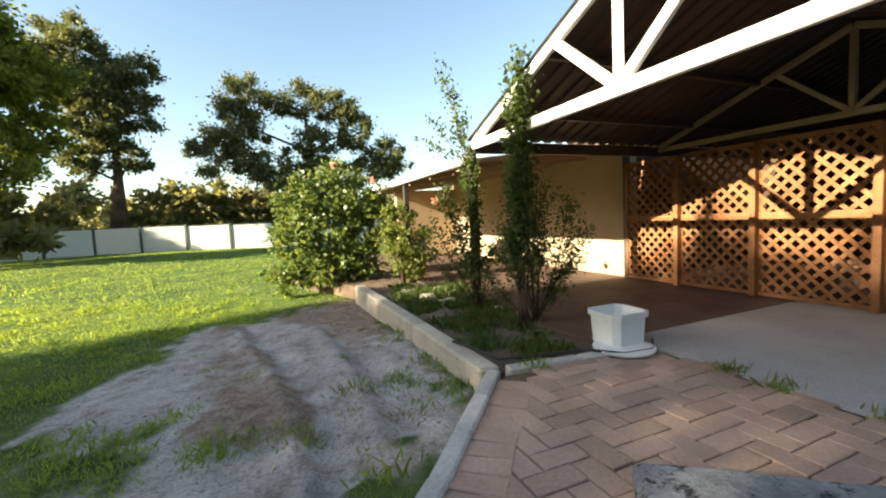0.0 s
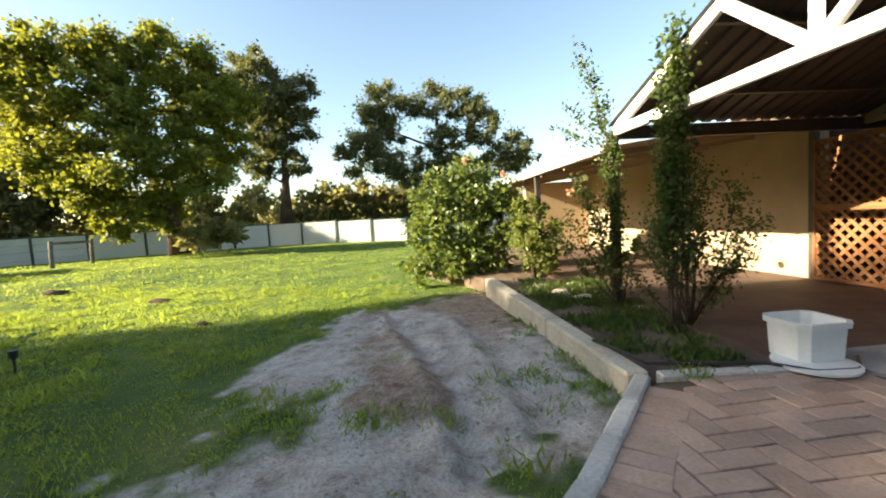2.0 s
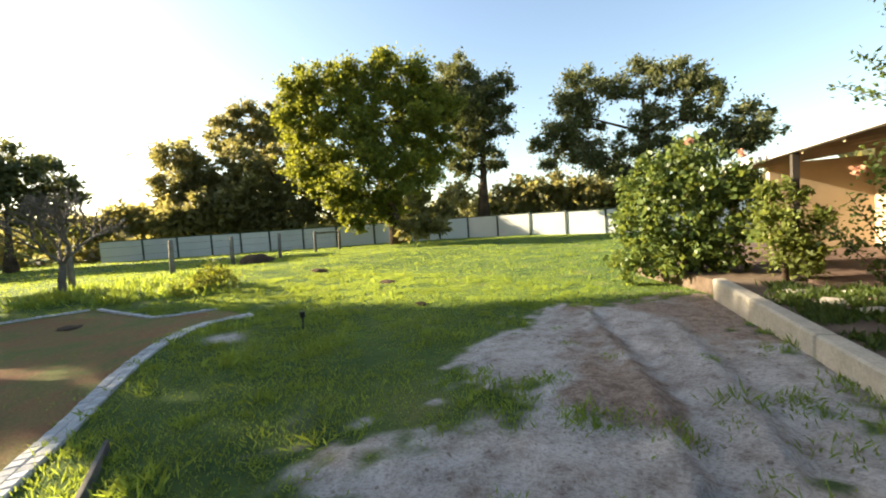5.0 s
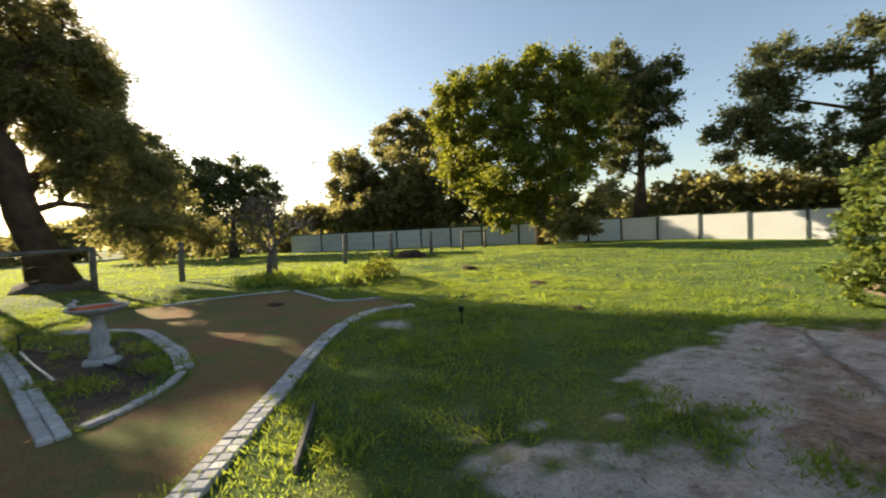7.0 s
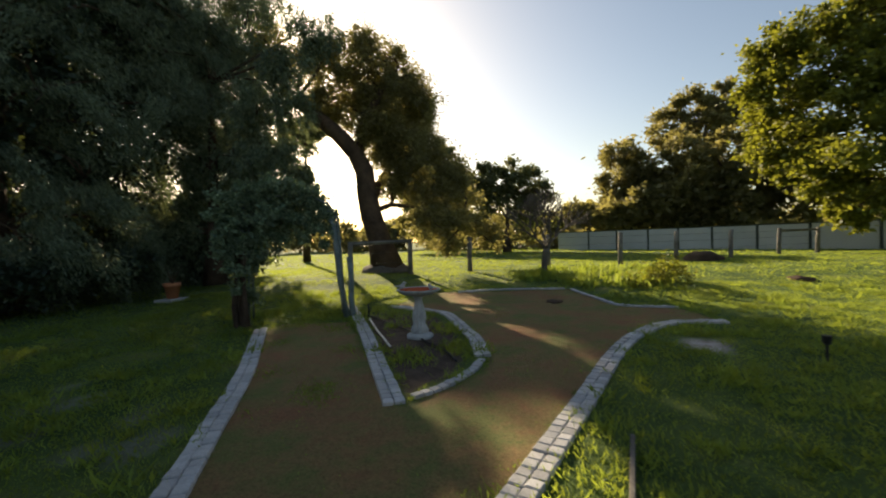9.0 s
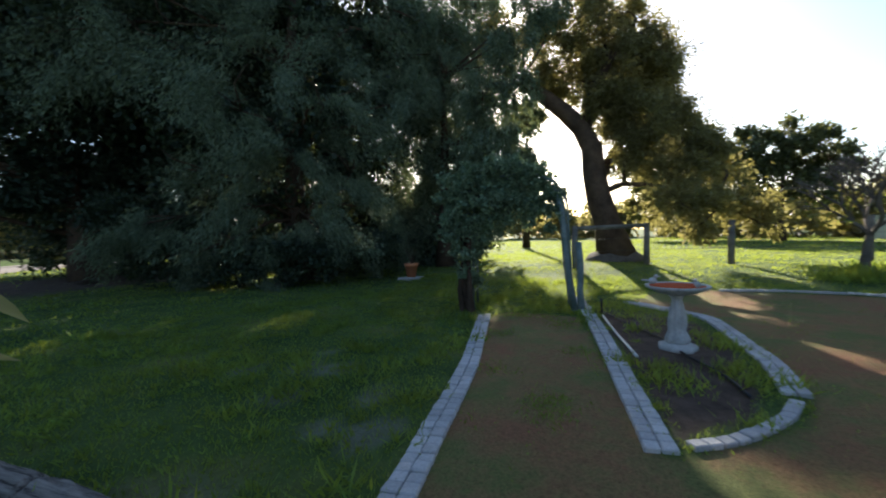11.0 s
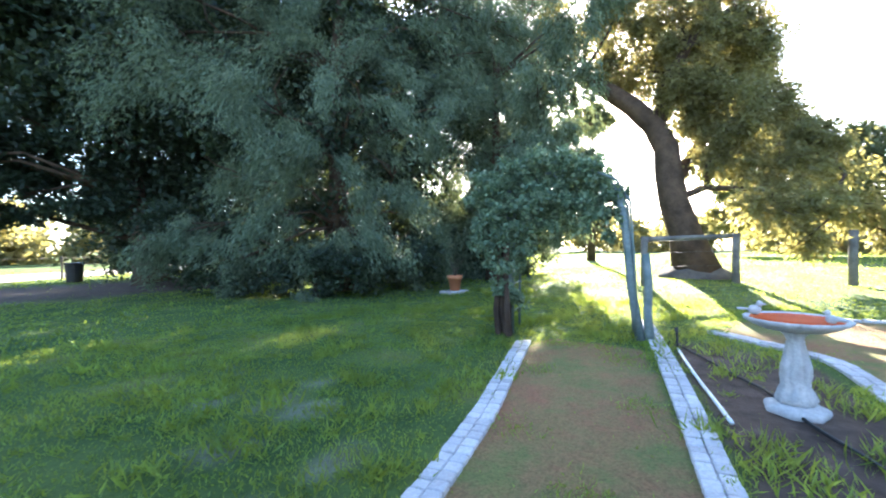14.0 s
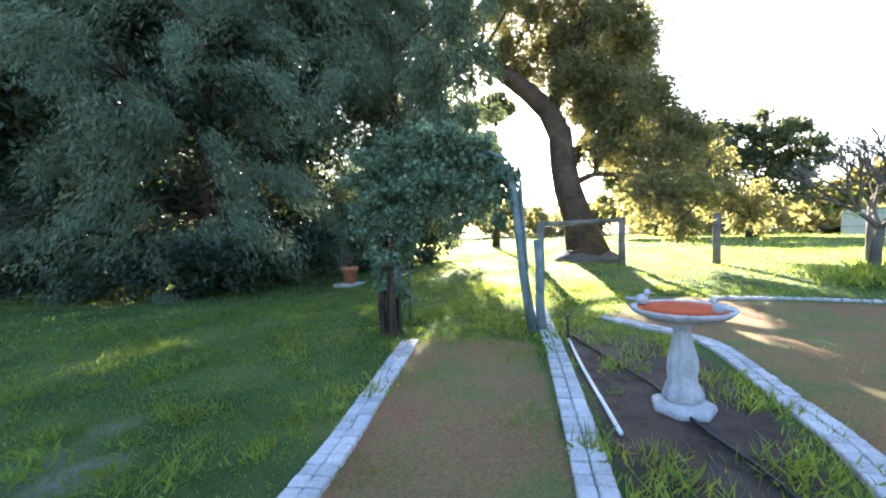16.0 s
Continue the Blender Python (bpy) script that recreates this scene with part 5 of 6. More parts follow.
def bird(a, parent, s=1.0):
    bm = bmesh.new()
    m = pose(0.3 * math.cos(a), 0.3 * math.sin(a), 0.735, 0, 0, math.degrees(a))
    for c, r in (((0, 0, 0), (0.05, 0.035, 0.036)), ((-0.035, 0, 0.045), (0.026, 0.024, 0.024)), ((0.08, 0, 0.0), (0.06, 0.018, 0.01)), ((-0.066, 0, 0.045), (0.018, 0.007, 0.007))):
        v = bmesh.ops.create_icosphere(bm, subdivisions=2, radius=1)["verts"]
        bmesh.ops.transform(bm, matrix=m @ Matrix.Translation(Vector(c) * s) @ Matrix.Diagonal((*(Vector(r) * s), 1)), verts=v)
    part("bird_ornament", bm, M_BATH, parent, "small cement ornament on the rim", True)


bird(math.atan2(-0.8, -0.15), t, 1.1)
bird(math.atan2(0.35, 0.25), t, 0.9)


# ---- white pipe and black hose in the birdbath bed ----
def lay(name, label, category, pts, r, mat, lift=0.01):
    bm = bmesh.new()
    ps = [p for p, d in along(pts, 0.09)]
    tube(bm, [(p.x, p.y, float(height(p.x, p.y)) + r + lift) for p in ps], [r] * len(ps), 8)
    tagged(part(name, bm, mat, smooth=True), label, category)


lay("pipe", "white plastic pipe lying along the cobbles", "pipe", [(-8.35, -2.92), (-7.4, -2.5), (-6.3, -1.98)], 0.015, M_PIPE)
lay("hose", "black irrigation hose across the birdbath bed", "hose", [(-8.6, -3.0), (-7.6, -2.2), (-7.3, -1.95), (-6.7, -1.62), (-6.25, -1.3), (-5.7, -1.05)], 0.013, M_HOSE)
bm = bmesh.new()
tube(bm, [(-8.37, -2.93, 0.1), (-8.37, -2.93, 0.3), (-8.4, -2.95, 0.34)], [0.016, 0.014, 0.02], 7)
tagged(part("sprinkler", bm, M_HOSE), "small black sprinkler riser by the cobbles", "sprinkler")
bm = bmesh.new()
beam(bm, (-3.95, 0.28, 0.11), (-3.05, 0.0, 0.11), 0.03, 0.1, 0.004)
tagged(part("edging_board", bm, M_GREYWOOD), "weathered timber edging board in the grass", "board")

# ---- vine arch over the path ----
arch = thing("garden_arch", "green steel garden arch smothered with a climbing vine", "garden arch")
pd, ps = Vector((-0.905, -0.425, 0)), Vector((0.425, -0.905, 0))
ac = Vector((-8.2, -4.2, 0))
for k in (0.0, 0.55):
    pts = []
    for s, z in ((-0.82, 0.0), (-0.8, 1.0), (-0.76, 1.85), (-0.6, 2.15), (-0.3, 2.3), (0.0, 2.34), (0.3, 2.3), (0.6, 2.15), (0.76, 1.85), (0.8, 1.0), (0.82, 0.0)):
        q = ac + pd * k + ps * s
        pts.append((q.x, q.y, z + 0.06))
    bm = bmesh.new()
    tube(bm, pts, [0.02] * len(pts), 8)
    part("hoop", bm, M_RAIL, arch, smooth=True)
for foot, top in (((-8.61, -3.43, 0.0), (-8.5, -3.66, 2.15)), ((-9.05, -3.62, 0.0), (-9.0, -3.85, 2.15)), ((-8.66, -3.33, 0.0), (-8.62, -3.36, 1.22)), ((-8.1, -5.2, 0.0), (-8.12, -5.18, 2.2))):
    bm = bmesh.new()
    a, c = Vector(foot), Vector(top)
    tube(bm, [a, a.lerp(c, 0.35) + Vector((0.012, -0.01, 0)), a.lerp(c, 0.7) + Vector((-0.01, 0.012, 0)), c], [0.062, 0.056, 0.054, 0.05], 9)
    part("post", bm, M_ARCHWOOD, arch, "grey-green weathered timber post", smooth=True)
for s, z in [(e * 0.81, h) for e in (-1, 1) for h in (0.4, 0.8, 1.2, 1.6)] + [(e, 2.36 - abs(e) * 0.15) for e in (-0.5, -0.15, 0.2, 0.55)]:
    q, r = ac + ps * s, ac + ps * s + pd * 0.55
    bm = bmesh.new()
    tube(bm, [(q.x, q.y, z), (r.x, r.y, z)], [0.012, 0.012], 6)
    part("rung", bm, M_RAIL, arch)
vine = thing("arch_vine", "dense dusty green vine covering the arch", "vine")
vc = [(-7.66, -4.98, 2.03, 0.26), (-7.6, -5.04, 1.52, 0.26), (-7.7, -4.93, 1.14, 0.24), (-7.5, -5.15, 1.74, 0.2), (-7.82, -4.79, 1.59, 0.22), (-7.67, -4.97, 0.77, 0.14), (-7.8, -4.81, 0.62, 0.13), (-7.54, -5.11, 2.33, 0.2), (-7.78, -4.83, 2.44, 0.22), (-8.02, -4.51, 2.53, 0.22), (-8.22, -4.2, 2.48, 0.22), (-8.38, -3.91, 2.36, 0.22), (-8.48, -3.72, 2.11, 0.2), (-7.98, -4.57, 2.14, 0.25), (-8.18, -4.26, 2.06, 0.25), (-8.36, -3.95, 1.9, 0.22), (-7.84, -4.75, 1.92, 0.25), (-8.06, -4.45, 1.73, 0.16), (-8.48, -3.72, 1.79, 0.15), (-8.29, -4.08, 1.61, 0.12), (-8.44, -3.79, 1.5, 0.1), (-7.46, -5.2, 2.03, 0.15), (-8.19, -4.26, 2.61, 0.15), (-7.88, -4.7, 1.36, 0.12)]
vc += [(x + 0.5 * pd.x, y + 0.5 * pd.y, z, r) for x, y, z, r in vc if r > 0.19]
part("leafage", quads("leafage", leaves_in(vc, 13000, 0.065, 0.05, 0.3, 0.25, 0.35, sprays=12), M_VINE), None, vine)
bm = bmesh.new()
for k in range(11):
    x, y = -7.7 + random.uniform(-0.2, 0.12), -4.98 + random.uniform(-0.14, 0.16)
    tube(bm, [(x, y, 0.03), (x + random.uniform(-0.06, 0.06), y + random.uniform(-0.06, 0.06), 0.45), (x * 0.6 - 7.7 * 0.4, y * 0.6 - 4.98 * 0.4, 0.95), (x, y, 1.6)], [random.uniform(0.02, 0.04), 0.026, 0.02, 0.01], 6)
part("stem", bm, M_BARK, vine)

# ---- paddock wires ----
for h in (0.45, 0.8, 1.08):
    bm = bmesh.new()
    tube(bm, [(x, y, float(height(x, y)) + h) for x, y in POSTS], [0.006] * len(POSTS), 4)
    tagged(part("fence_wire", bm, M_STEEL), "thin strained wire along the paddock posts", "fence wire", "paddock fence wires")

# ---- terracotta pot by the hedge ----
X, Y = -10.95, -9.1
Z = float(height(X, Y))
bm = bmesh.new()
box(bm, X - 0.3, Y - 0.25, Z - 0.02, X + 0.35, Y + 0.25, Z + 0.07, None, 0.015)
tagged(part("paving_stone", bm, M_CONCRETE), "pale flat stone under the terracotta pot", "stone")
t = thing("flower_pot", "orange terracotta pot on a pale stone by the hedge", "flower pot", at=Matrix.Translation((X, Y, Z + 0.07)))
bm = bmesh.new()
lathe(bm, [(0.13, 0.0), (0.18, 0.3), (0.2, 0.3), (0.21, 0.4), (0.185, 0.4), (0.17, 0.33)], 24)
part("pot_body", bm, M_POT, t, smooth=True)
bm = bmesh.new()
for k in range(5):
    a = random.uniform(0, 6.3)
    tube(bm, [(0, 0, 0.32), (0.1 * math.cos(a), 0.1 * math.sin(a), 0.6), (0.25 * math.cos(a), 0.25 * math.sin(a), 0.85)], [0.012, 0.009, 0.004], 5)
part("stem", bm, M_BARK, t)

# ---- white planter on the paving ----
X, Y = 1.43, 3.4
t = thing("planter", "white plastic square planter with chamfered corners", "planter", at=pose(X, Y, DECK + 0.002, 0, 0, 20))
bm = bmesh.new()
prof = [(0.15, 0.0), (0.16, 0.02), (0.172, 0.24), (0.19, 0.245), (0.192, 0.285), (0.165, 0.285), (0.155, 0.2), (0.15, 0.18)]
rings = []
for r, z in prof:
    c = 0.28 * r
    rings.append([bm.verts.new(p) for p in ((r, -r + c, z), (r, r - c, z), (r - c, r, z), (-r + c, r, z), (-r, r - c, z), (-r, -r + c, z), (-r + c, -r, z), (r - c, -r, z))])
for p, q in zip(rings, rings[1:]):
    for k in range(8):
        bm.faces.new((p[k], p[(k + 1) % 8], q[(k + 1) % 8], q[k]))
bm.faces.new(rings[0][::-1])
bm.faces.new(rings[-1])
part("planter_body", bm, M_PLASTIC, t)
bm = bmesh.new()
lathe(bm, [(0.19, 0.0), (0.23, 0.012), (0.235, 0.03), (0.2, 0.025)], 20)
ob = tagged(part("saucer", bm, M_PLASTIC), "white plastic saucer beside the planter", "saucer")
ob.matrix_world = Matrix.Translation((1.4, 3.22, DECK + 0.003))
bm = bmesh.new()
pts = [(0.05, 3.55, 0.42), (0.2, 3.3, 0.43), (0.38, 3.05, 0.42), (0.8, 3.1, 0.42), (1.1, 3.17, 0.415), (1.35, 3.08, 0.4), (1.6, 3.15, 0.4), (1.72, 3.4, 0.4)]
tube(bm, pts, [0.012] * len(pts), 8)
tagged(part("garden_hose", bm, M_HOSE, smooth=True), "black garden hose along the kerb", "hose")

# ---- stones in the garden bed ----
for x, y, r, h in ((0.05, 5.6, 0.16, 0.07), (0.35, 5.75, 0.13, 0.06), (-0.25, 6.1, 0.18, 0.05), (-0.6, 6.5, 0.2, 0.06), (0.62, 5.0, 0.1, 0.06), (-0.1, 6.7, 0.15, 0.05)):
    bm = bmesh.new()
    bmesh.ops.create_icosphere(bm, subdivisions=2, radius=1)
    for v in bm.verts:
        k = 1 + 0.3 * noise.noise(v.co * 1.7 + Vector((x * 5, y * 5, 0)))
        v.co = Vector((x + v.co.x * r * k, y + v.co.y * r * k * 0.75, 0.34 + v.co.z * h * k))
    tagged(part("stone", bm, M_LIME_STONE, smooth=True), "pale rough stone lying in the garden bed", "stone", "garden bed stones")

# ---- pitted stone block on the paving ----
bm = bmesh.new()
box(bm, 0.72, 0.75, DECK - 0.02, 1.95, 1.66, DECK + 0.09, None, 0.03)
bmesh.ops.subdivide_edges(bm, edges=bm.edges[:], cuts=6, use_grid_fill=True)
for v in bm.verts:
    v.co += 0.022 * noise.noise_vector(v.co * 6) + 0.01 * noise.noise_vector(v.co * 17)
ob = tagged(part("stone_step", bm, M_ROCK), "grey pitted stone step lying on the paving", "stone step")
ob.matrix_world = Matrix.Translation((0.75, 1.7, 0)) @ pose(0, 0, 0, 0, 0, -17) @ Matrix.Translation((-0.72, -1.7, 0))

# ---- timber log border on the lawn ----
pts = [Vector((*q, 0)) for q in ((-2.45, -3.2), (-2.22, -4.08), (-2.06, -4.6), (-1.87, -5.2), (-1.53, -6.4), (-1.2, -7.5), (-0.83, -8.76), (-0.25, -10.5), (0.35, -12.1))]
for a, c in zip(pts, pts[1:]):
    bm = bmesh.new()
    n = 22
    line = [a.lerp(c, 0.01 + 0.98 * k / (n - 1)) for k in range(n)]
    tube(bm, [(p.x, p.y, float(height(p.x, p.y)) + 0.02) for p in line], [0.105 - (0.02 if k in (0, n - 1) else 0) for k in range(n)], 24)
    for v in bm.verts:
        v.co += 0.014 * noise.noise_vector(Vector((v.co.x * 30, v.co.y * 3, v.co.z * 30))) + 0.02 * noise.noise_vector(v.co * 1.6)
    tagged(part("border_log", bm, M_LOG), "cracked grey weathered log edging the lawn", "log", "lawn border logs")

# ---- staked rose beside the log ----
t = thing("staked_rose", "young rose tied to a grey metal stake", "rose")
bm = bmesh.new()
tube(bm, [(-1.38, -4.3, 0.0), (-1.37, -4.32, 0.4), (-1.36, -4.33, 0.8), (-1.46, -4.38, 0.9)], [0.013, 0.013, 0.013, 0.01], 8)
part("stake", bm, M_GREYWOOD, t, "grey metal stake")
bm = bmesh.new()
tube(bm, [(-1.4, -4.36, 0.03), (-1.41, -4.36, 0.6), (-1.52, -4.43, 0.95)], [0.012, 0.01, 0.006], 6)
part("stem", bm, M_BARK, t)
part("leafage", quads("leafage", leaves_in([(-1.5, -4.45, 0.95, 0.18), (-1.6, -4.4, 1.05, 0.16), (-1.42, -4.5, 1.1, 0.15), (-1.58, -4.6, 0.9, 0.15)], 2600, 0.06, 0.035, 0.5, 0, 0.1), M_LEAF), None, t)["kind"] = "stuff"

# ---- young lemon sapling close to the path ----
t = thing("lemon_sapling", "young lemon sapling with large yellow-green leaves", "sapling")
bm = bmesh.new()
tube(bm, [(-1.72, -2.5, 0.03), (-1.73, -2.48, 0.6), (-1.76, -2.45, 1.1), (-1.78, -2.42, 1.42)], [0.014, 0.012, 0.009, 0.005], 7)
part("stem", bm, M_BARK, t)
for foot, tip, wide in (((-1.78, -2.42, 1.38), (-2.01, -2.26, 1.26), 0.075), ((-1.76, -2.45, 1.16), (-2.01, -2.38, 1.16), 0.07), ((-1.77, -2.43, 1.42), (-1.95, -2.42, 1.44), 0.06), ((-1.75, -2.45, 1.25), (-1.6, -2.5, 1.28), 0.07), ((-1.75, -2.46, 1.3), (-1.72, -2.65, 1.3), 0.07)):
    a, c = Vector(foot), Vector(tip)
    side = (c - a).cross(Vector((0.1, 0.2, 1))).normalized()
    up = side.cross(c - a).normalized()
    bm = bmesh.new()
    rows = []
    for k in range(8):
        q = k / 7
        w = wide * 0.5 * math.sin(math.pi * min(1, 0.06 + q * 0.94)) ** 0.8
        m = a.lerp(c, q) + up * (0.03 * math.sin(math.pi * q))
        rows.append([bm.verts.new(m + side * w * e + up * abs(e) * w * 0.35) for e in (-1, -0.5, 0, 0.5, 1)])
    for p, q in zip(rows, rows[1:]):
        for k in range(4):
            bm.faces.new((p[k], p[k + 1], q[k + 1], q[k]))
    part("leaf", bm, M_CITRUS, t, smooth=True)

# ---- bare fruit tree by the paddock fence ----
t = thing("fruit_tree", "bare twiggy fruit tree by the paddock fence", "tree")
bm = bmesh.new()


def twig(p, d, r, n):
    q = p + d * random.uniform(0.35, 0.55) * (0.6 + 0.14 * n)
    tube(bm, [p, p.lerp(q, 0.5) + Vector((random.uniform(-0.04, 0.04), random.uniform(-0.04, 0.04), 0.02)), q], [r, r * 0.85, r * 0.7], 5)
    if n:
        for _ in range(3 if n > 1 else 2):
            e = (d + Vector((random.uniform(-0.8, 0.8), random.uniform(-0.8, 0.8), random.uniform(-0.3, 0.5)))).normalized()
            twig(q, e, r * 0.66, n - 1)


base = Vector((-14.4, 0.85, float(height(-14.4, 0.85))))
tube(bm, [base + Vector((0, 0, -0.05)), base + Vector((0.03, 0.02, 0.4)), base + Vector((0, 0.08, 0.8))], [0.1, 0.085, 0.075], 8)
tips = base + Vector((0, 0.08, 0.8))
for a in (0.3, 1.8, 3.2, 4.9):
    twig(tips, Vector((0.7 * math.cos(a), 0.7 * math.sin(a), 0.75)).normalized(), 0.055, 4)
part("branch", bm, M_GREYBARK, t)
part("leafage", quads("leafage", leaves_in([(-14.4, 0.6, 1.9, 0.5), (-14.6, 1.3, 2.0, 0.45), (-14.2, 0.2, 1.5, 0.4)], 260, 0.08, 0.05, 0.5, 0, 0.1), M_LIME), None, t)["kind"] = "stuff"

# ---- loose clods on the sand ----
cl_v, cl_f = [], []
ico = bmesh.new()
bmesh.ops.create_icosphere(ico, subdivisions=1, radius=1)
iv, jf = [v.co.copy() for v in ico.verts], [[v.index for v in f.verts] for f in ico.faces]
ico.free()
for _ in range(900):
    x, y = random.uniform(-3.4, 0.3), random.uniform(0.4, 7.4)
    if float(sandy(np.array([x]), np.array([y]))[0]) < 0.6 or float(inside(PATIO, np.array([x]), np.array([y]))[0]) > -0.05:
        continue
    r = random.choice((0.004, 0.005, 0.006, 0.008, 0.012))
    o = len(cl_v)
    base = Vector((x, y, float(height(x, y)) + r * 0.3))
    cl_v += [base + Vector((v.x * r * 1.3, v.y * r, v.z * r * 0.7)) * (1 + 0.4 * noise.noise(v * 2 + base * 9)) for v in iv]
    cl_f += [[k + o for k in f] for f in jf]
me = bpy.data.meshes.new("clods")
me.from_pydata([tuple(v) for v in cl_v], [], cl_f)
me.materials.append(M_CLOD)
tagged(new("clods", me), "loose brown clods scattered on the bare sand", "clods", kind="stuff")

# ---- earth lumps and brush on the lawn ----
for x, y, r, h in ((-8.6, 6.6, 0.28, 0.07), (-5.6, 4.9, 0.12, 0.06), (-12.5, 6.9, 0.35, 0.1), (-19.0, 7.6, 0.9, 0.35), (-10.2, 0.6, 0.25, 0.03)):
    bm = bmesh.new()
    bmesh.ops.create_icosphere(bm, subdivisions=3, radius=1)
    z = float(height(x, y))
    for v in bm.verts:
        k = 1 + 0.35 * noise.noise(v.co * 2.1 + Vector((x, y, 0))) + 0.15 * noise.noise(v.co * 6)
        v.co = Vector((x + v.co.x * r * k, y + v.co.y * r * k * 0.7, z + v.co.z * h * k))
    tagged(part("earth_lump", bm, M_HUMUS, smooth=True), "lump of dug brown earth on the lawn", "earth lump", "earth lumps")
bm = bmesh.new()
Z = float(height(-5.8, 2.75))
tube(bm, [(-5.8, 2.75, Z - 0.02), (-5.8, 2.75, Z + 0.2), (-5.8, 2.75, Z + 0.22), (-5.8, 2.75, Z + 0.3)], [0.012, 0.014, 0.035, 0.045], 9)
tagged(part("garden_light", bm, M_HOSE), "small black garden spike light in the grass", "garden light")
bm = bmesh.new()
bmesh.ops.create_icosphere(bm, subdivisions=3, radius=1)
for v in bm.verts:
    v.co = Vector((-16.2 + v.co.x * 0.75, -4.75 + v.co.y * 0.95, 0.36 + v.co.z * 0.38)) + 0.12 * noise.noise_vector(v.co * 2.4)
tagged(part("root_mound", bm, M_GREYBARK, smooth=True), "grey woody root mound at the gum's foot", "stump")

# ---- road side, far house and wall beyond the big trees ----
bm = bmesh.new()
vs = [bm.verts.new((x, y, float(height(x, y)) + 0.03)) for x, y in ROAD]
bm.faces.new(vs)
tagged(part("road", bm, M_ROAD), "pale sunlit gravel road behind the wire fence", "road", kind="structure")
low = tagged(new("wall_roadside"), "low white panel wall across the road", "wall", kind="structure")
for k in range(5):
    a, c = Vector((0.7 + k * 1.4, -37.1 + k * 0.2, 0.6)), Vector((2.05 + k * 1.4, -36.91 + k * 0.2, 0.6))
    bm = bmesh.new()
    beam(bm, a, c, 0.08, 1.15)
    part("panel", bm, M_PANEL, low)
rf = thing("wire_fence", "wire fence with dark steel posts beside the road", "fence")
rp = [(12.0, -26.2), (8.5, -26.1), (5.0, -25.9), (1.2, -25.6), (-1.15, -26.0), (-3.7, -28.0), (-6.5, -30.3), (-10.0, -33.2)]
for x, y in rp:
    bm = bmesh.new()
    tube(bm, [(x, y, 0.0), (x, y, 1.2)], [0.05, 0.045], 7)
    part("post", bm, M_STEEL, rf)
for z in (0.4, 0.75, 1.1):
    bm = bmesh.new()
    tube(bm, [(x, y, z) for x, y in rp], [0.012] * len(rp), 4)
    part("wire", bm, M_STEEL, rf)
bm = bmesh.new()
lathe(bm, [(0.28, 0.0), (0.33, 0.75), (0.36, 0.78), (0.36, 0.84), (0.3, 0.84)], 16)
ob = tagged(part("bin", bm, M_HOSE), "black round bin standing by the wire fence", "bin")
ob.matrix_world = Matrix.Translation((-4.0, -25.0, 0.08))
hs = thing("house", "cream house with dark hipped roof beyond the road", "house", at=pose(15.5, -66.0, 0.5, 0, 0, 12) @ Matrix.Diagonal((0.8, 0.8, 0.85, 1)))
bm = bmesh.new()
box(bm, -6, -4, -0.9, 6, 4, 6.6)
box(bm, -1.5, 3.9, -0.9, 6, 5.2, 6.2)
part("wall", bm, M_WALL, hs)
bm = bmesh.new()
vs = [bm.verts.new(p) for p in ((-6.7, -4.7, 6.6), (6.7, -4.7, 6.6), (6.7, 4.7, 6.6), (-6.7, 4.7, 6.6), (-2.5, 0, 8.6), (2.5, 0, 8.6))]
for f in ((0, 1, 5, 4), (1, 2, 5), (2, 3, 4, 5), (3, 0, 4), (3, 2, 1, 0)):
    bm.faces.new([vs[k] for k in f])
part("roof", bm, M_TILE, hs)
bm = bmesh.new()
vs = [bm.verts.new(p) for p in ((-2.0, 5.7, 6.2), (6.5, 5.7, 6.2), (2.2, 5.7, 7.6), (-2.0, 2.0, 6.2), (6.5, 2.0, 6.2), (2.2, 1.0, 7.6))]
for f in ((0, 1, 2), (1, 4, 5, 2), (3, 0, 2, 5), (4, 3, 5), (0, 3, 4, 1)):
    bm.faces.new([vs[k] for k in f])
part("gable_roof", bm, M_TILE, hs)
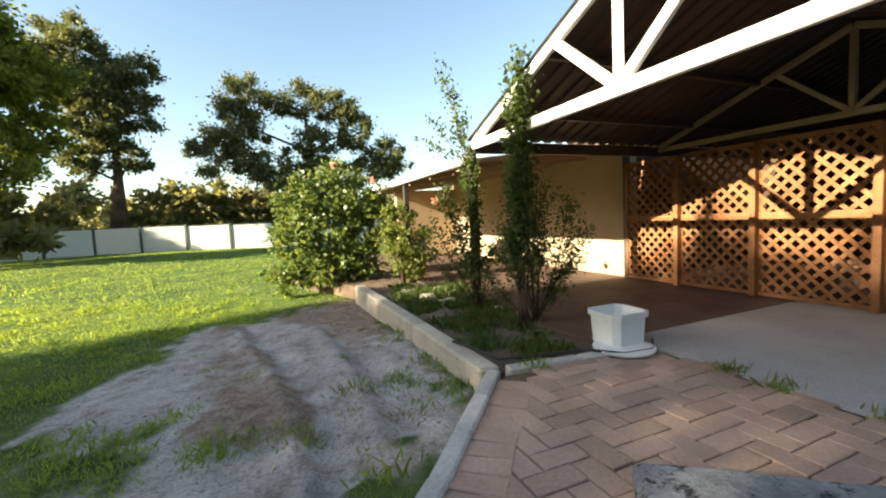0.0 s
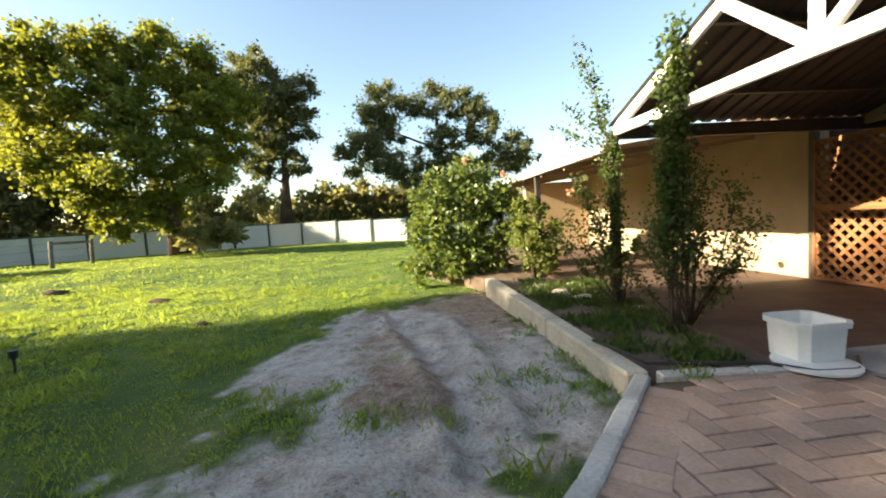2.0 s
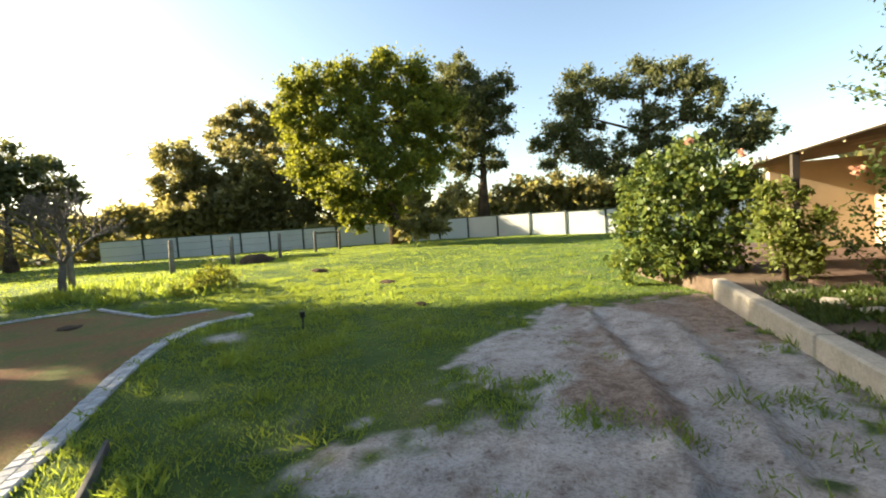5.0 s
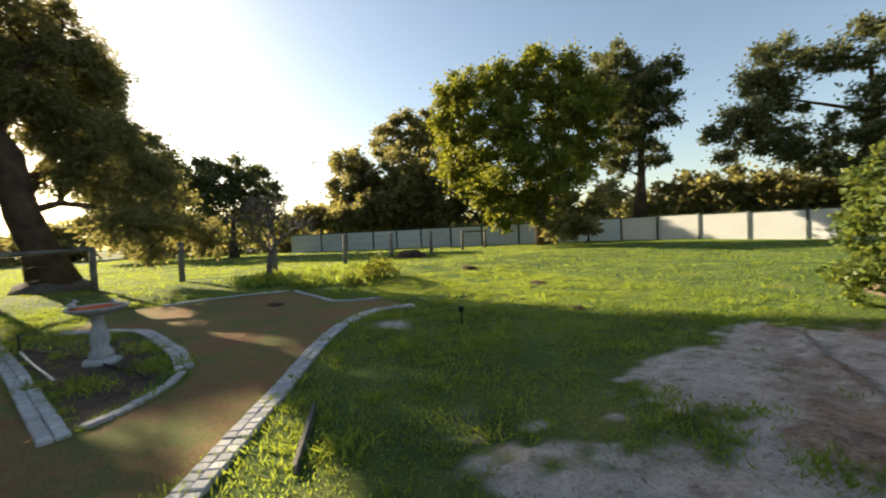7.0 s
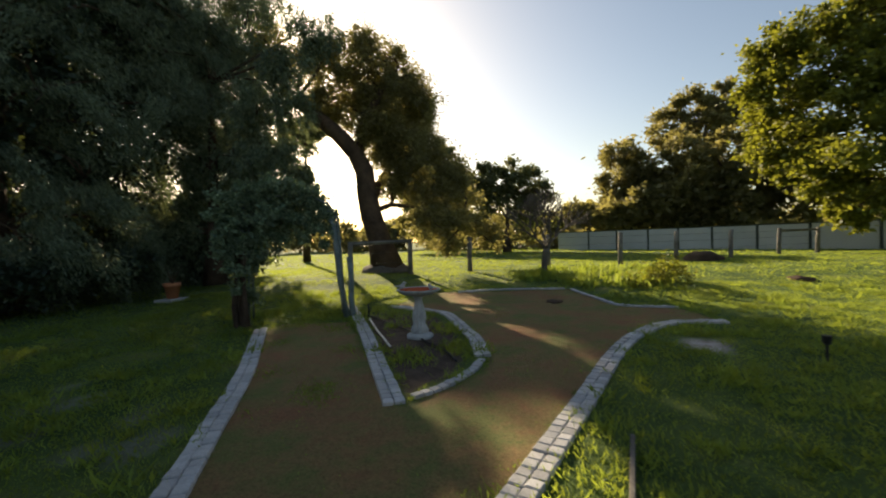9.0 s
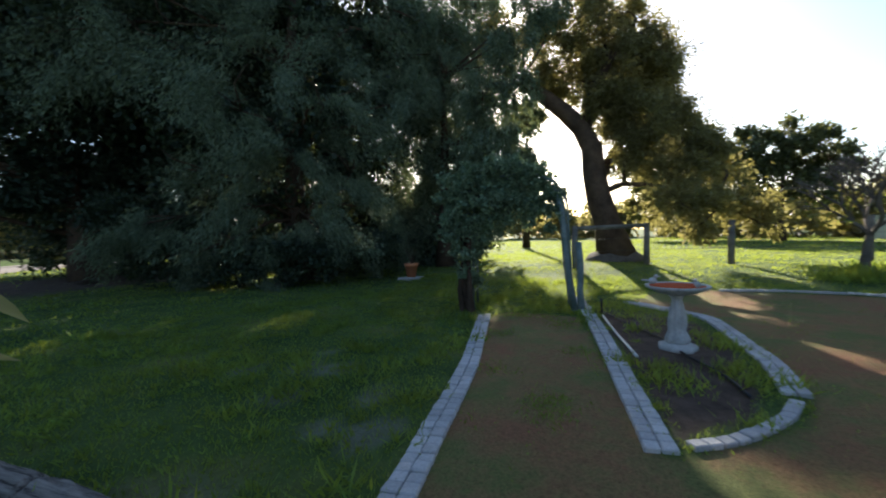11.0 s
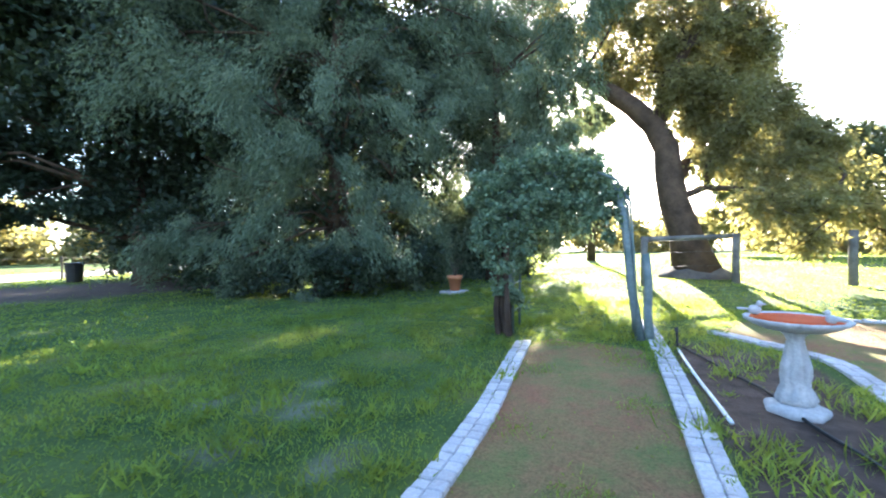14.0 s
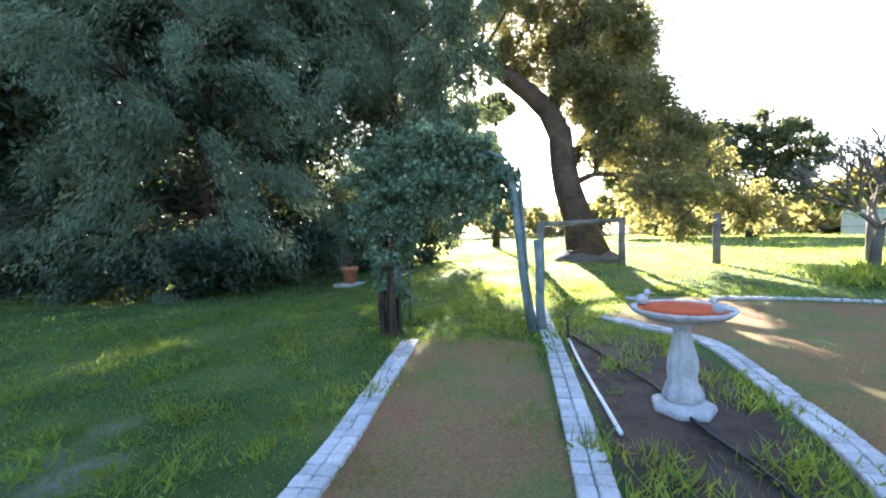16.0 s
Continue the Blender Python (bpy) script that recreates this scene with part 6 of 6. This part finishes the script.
for x in (-4.5, 0.2, 3.6):
    y = 5.2 if x > -1.5 else 4.0
    win = bmesh.new()
    box(win, x - 0.9, y - 0.05, 4.0, x + 0.9, y + 0.06, 5.6)
    win = part("window", win, M_WHITE, hs)
    for s in (-0.42, 0.42):
        bm = bmesh.new()
        box(bm, x + s - 0.36, y + 0.03, 4.15, x + s + 0.36, y + 0.08, 5.45)
        part("pane", bm, M_GLASS, win)

# ---- pink blooms on the rose bush ----
for x, y, z in ((-2.0, 8.0, 2.6), (-1.3, 8.1, 2.3), (-0.05, 5.7, 1.75)):
    bl = quads("rose_bloom", leaves_in([(x, y, z, 0.045)], 16000, 0.045, 0.045, 0.5, 0, 0.1), M_PETAL)
    tagged(new("rose_bloom", bl), "faded pink rose bloom among the leaves", "rose bloom", "rose blooms")

# ---- clay pavers in herringbone, with a soldier course along the kerb ----
BL, BW = 0.26, 0.13
BRICK = bmesh.new()
box(BRICK, -BL / 2 + 0.0045, -BW / 2 + 0.0045, -0.05, BL / 2 - 0.0045, BW / 2 - 0.0045, 0.0, None, 0.004)
BRICK = mesh_of("paver", BRICK, M_PAVER)
pv = tagged(new("paving_brick"), "worn pink clay pavers laid in herringbone", "paving", kind="structure")
FIELD = [(0.68, 3.0), (1.2, 3.12), (1.5, 3.18), (1.74, 3.12), (2.12, 2.1), (2.75, 0.6), (0.0, 0.45), (0.2, 1.6), (0.34, 2.0), (0.55, 2.6)]


def lay_paver(x, y, deg):
    c = part("paver", BRICK, None, pv)
    c.matrix_world = Matrix.Translation((x, y, DECK + random.uniform(-0.004, 0.003))) @ pose(0, 0, 0, random.uniform(-0.8, 0.8), random.uniform(-0.8, 0.8), deg + random.uniform(-1.0, 1.0))


for i in range(-40, 41):
    for j in range(-40, 41):
        k = (i - j) % 4
        if k == 0:
            q, deg = hp((i + 1) * BW, (j + 0.5) * BW, 0), 113
        elif k == 3:
            q, deg = hp((i + 0.5) * BW, (j + 1) * BW, 0), 23
        else:
            continue
        if float(inside(FIELD, np.array([q.x]), np.array([q.y]))[0]) > -0.03:
            lay_paver(q.x, q.y, deg)
for p, d in along([(-0.32, 0.62), (0.06, 1.55), (0.2, 2.0), (0.44, 2.68)], BW + 0.002):
    lay_paver(p.x, p.y, math.degrees(math.atan2(d.y, d.x)) + 90)
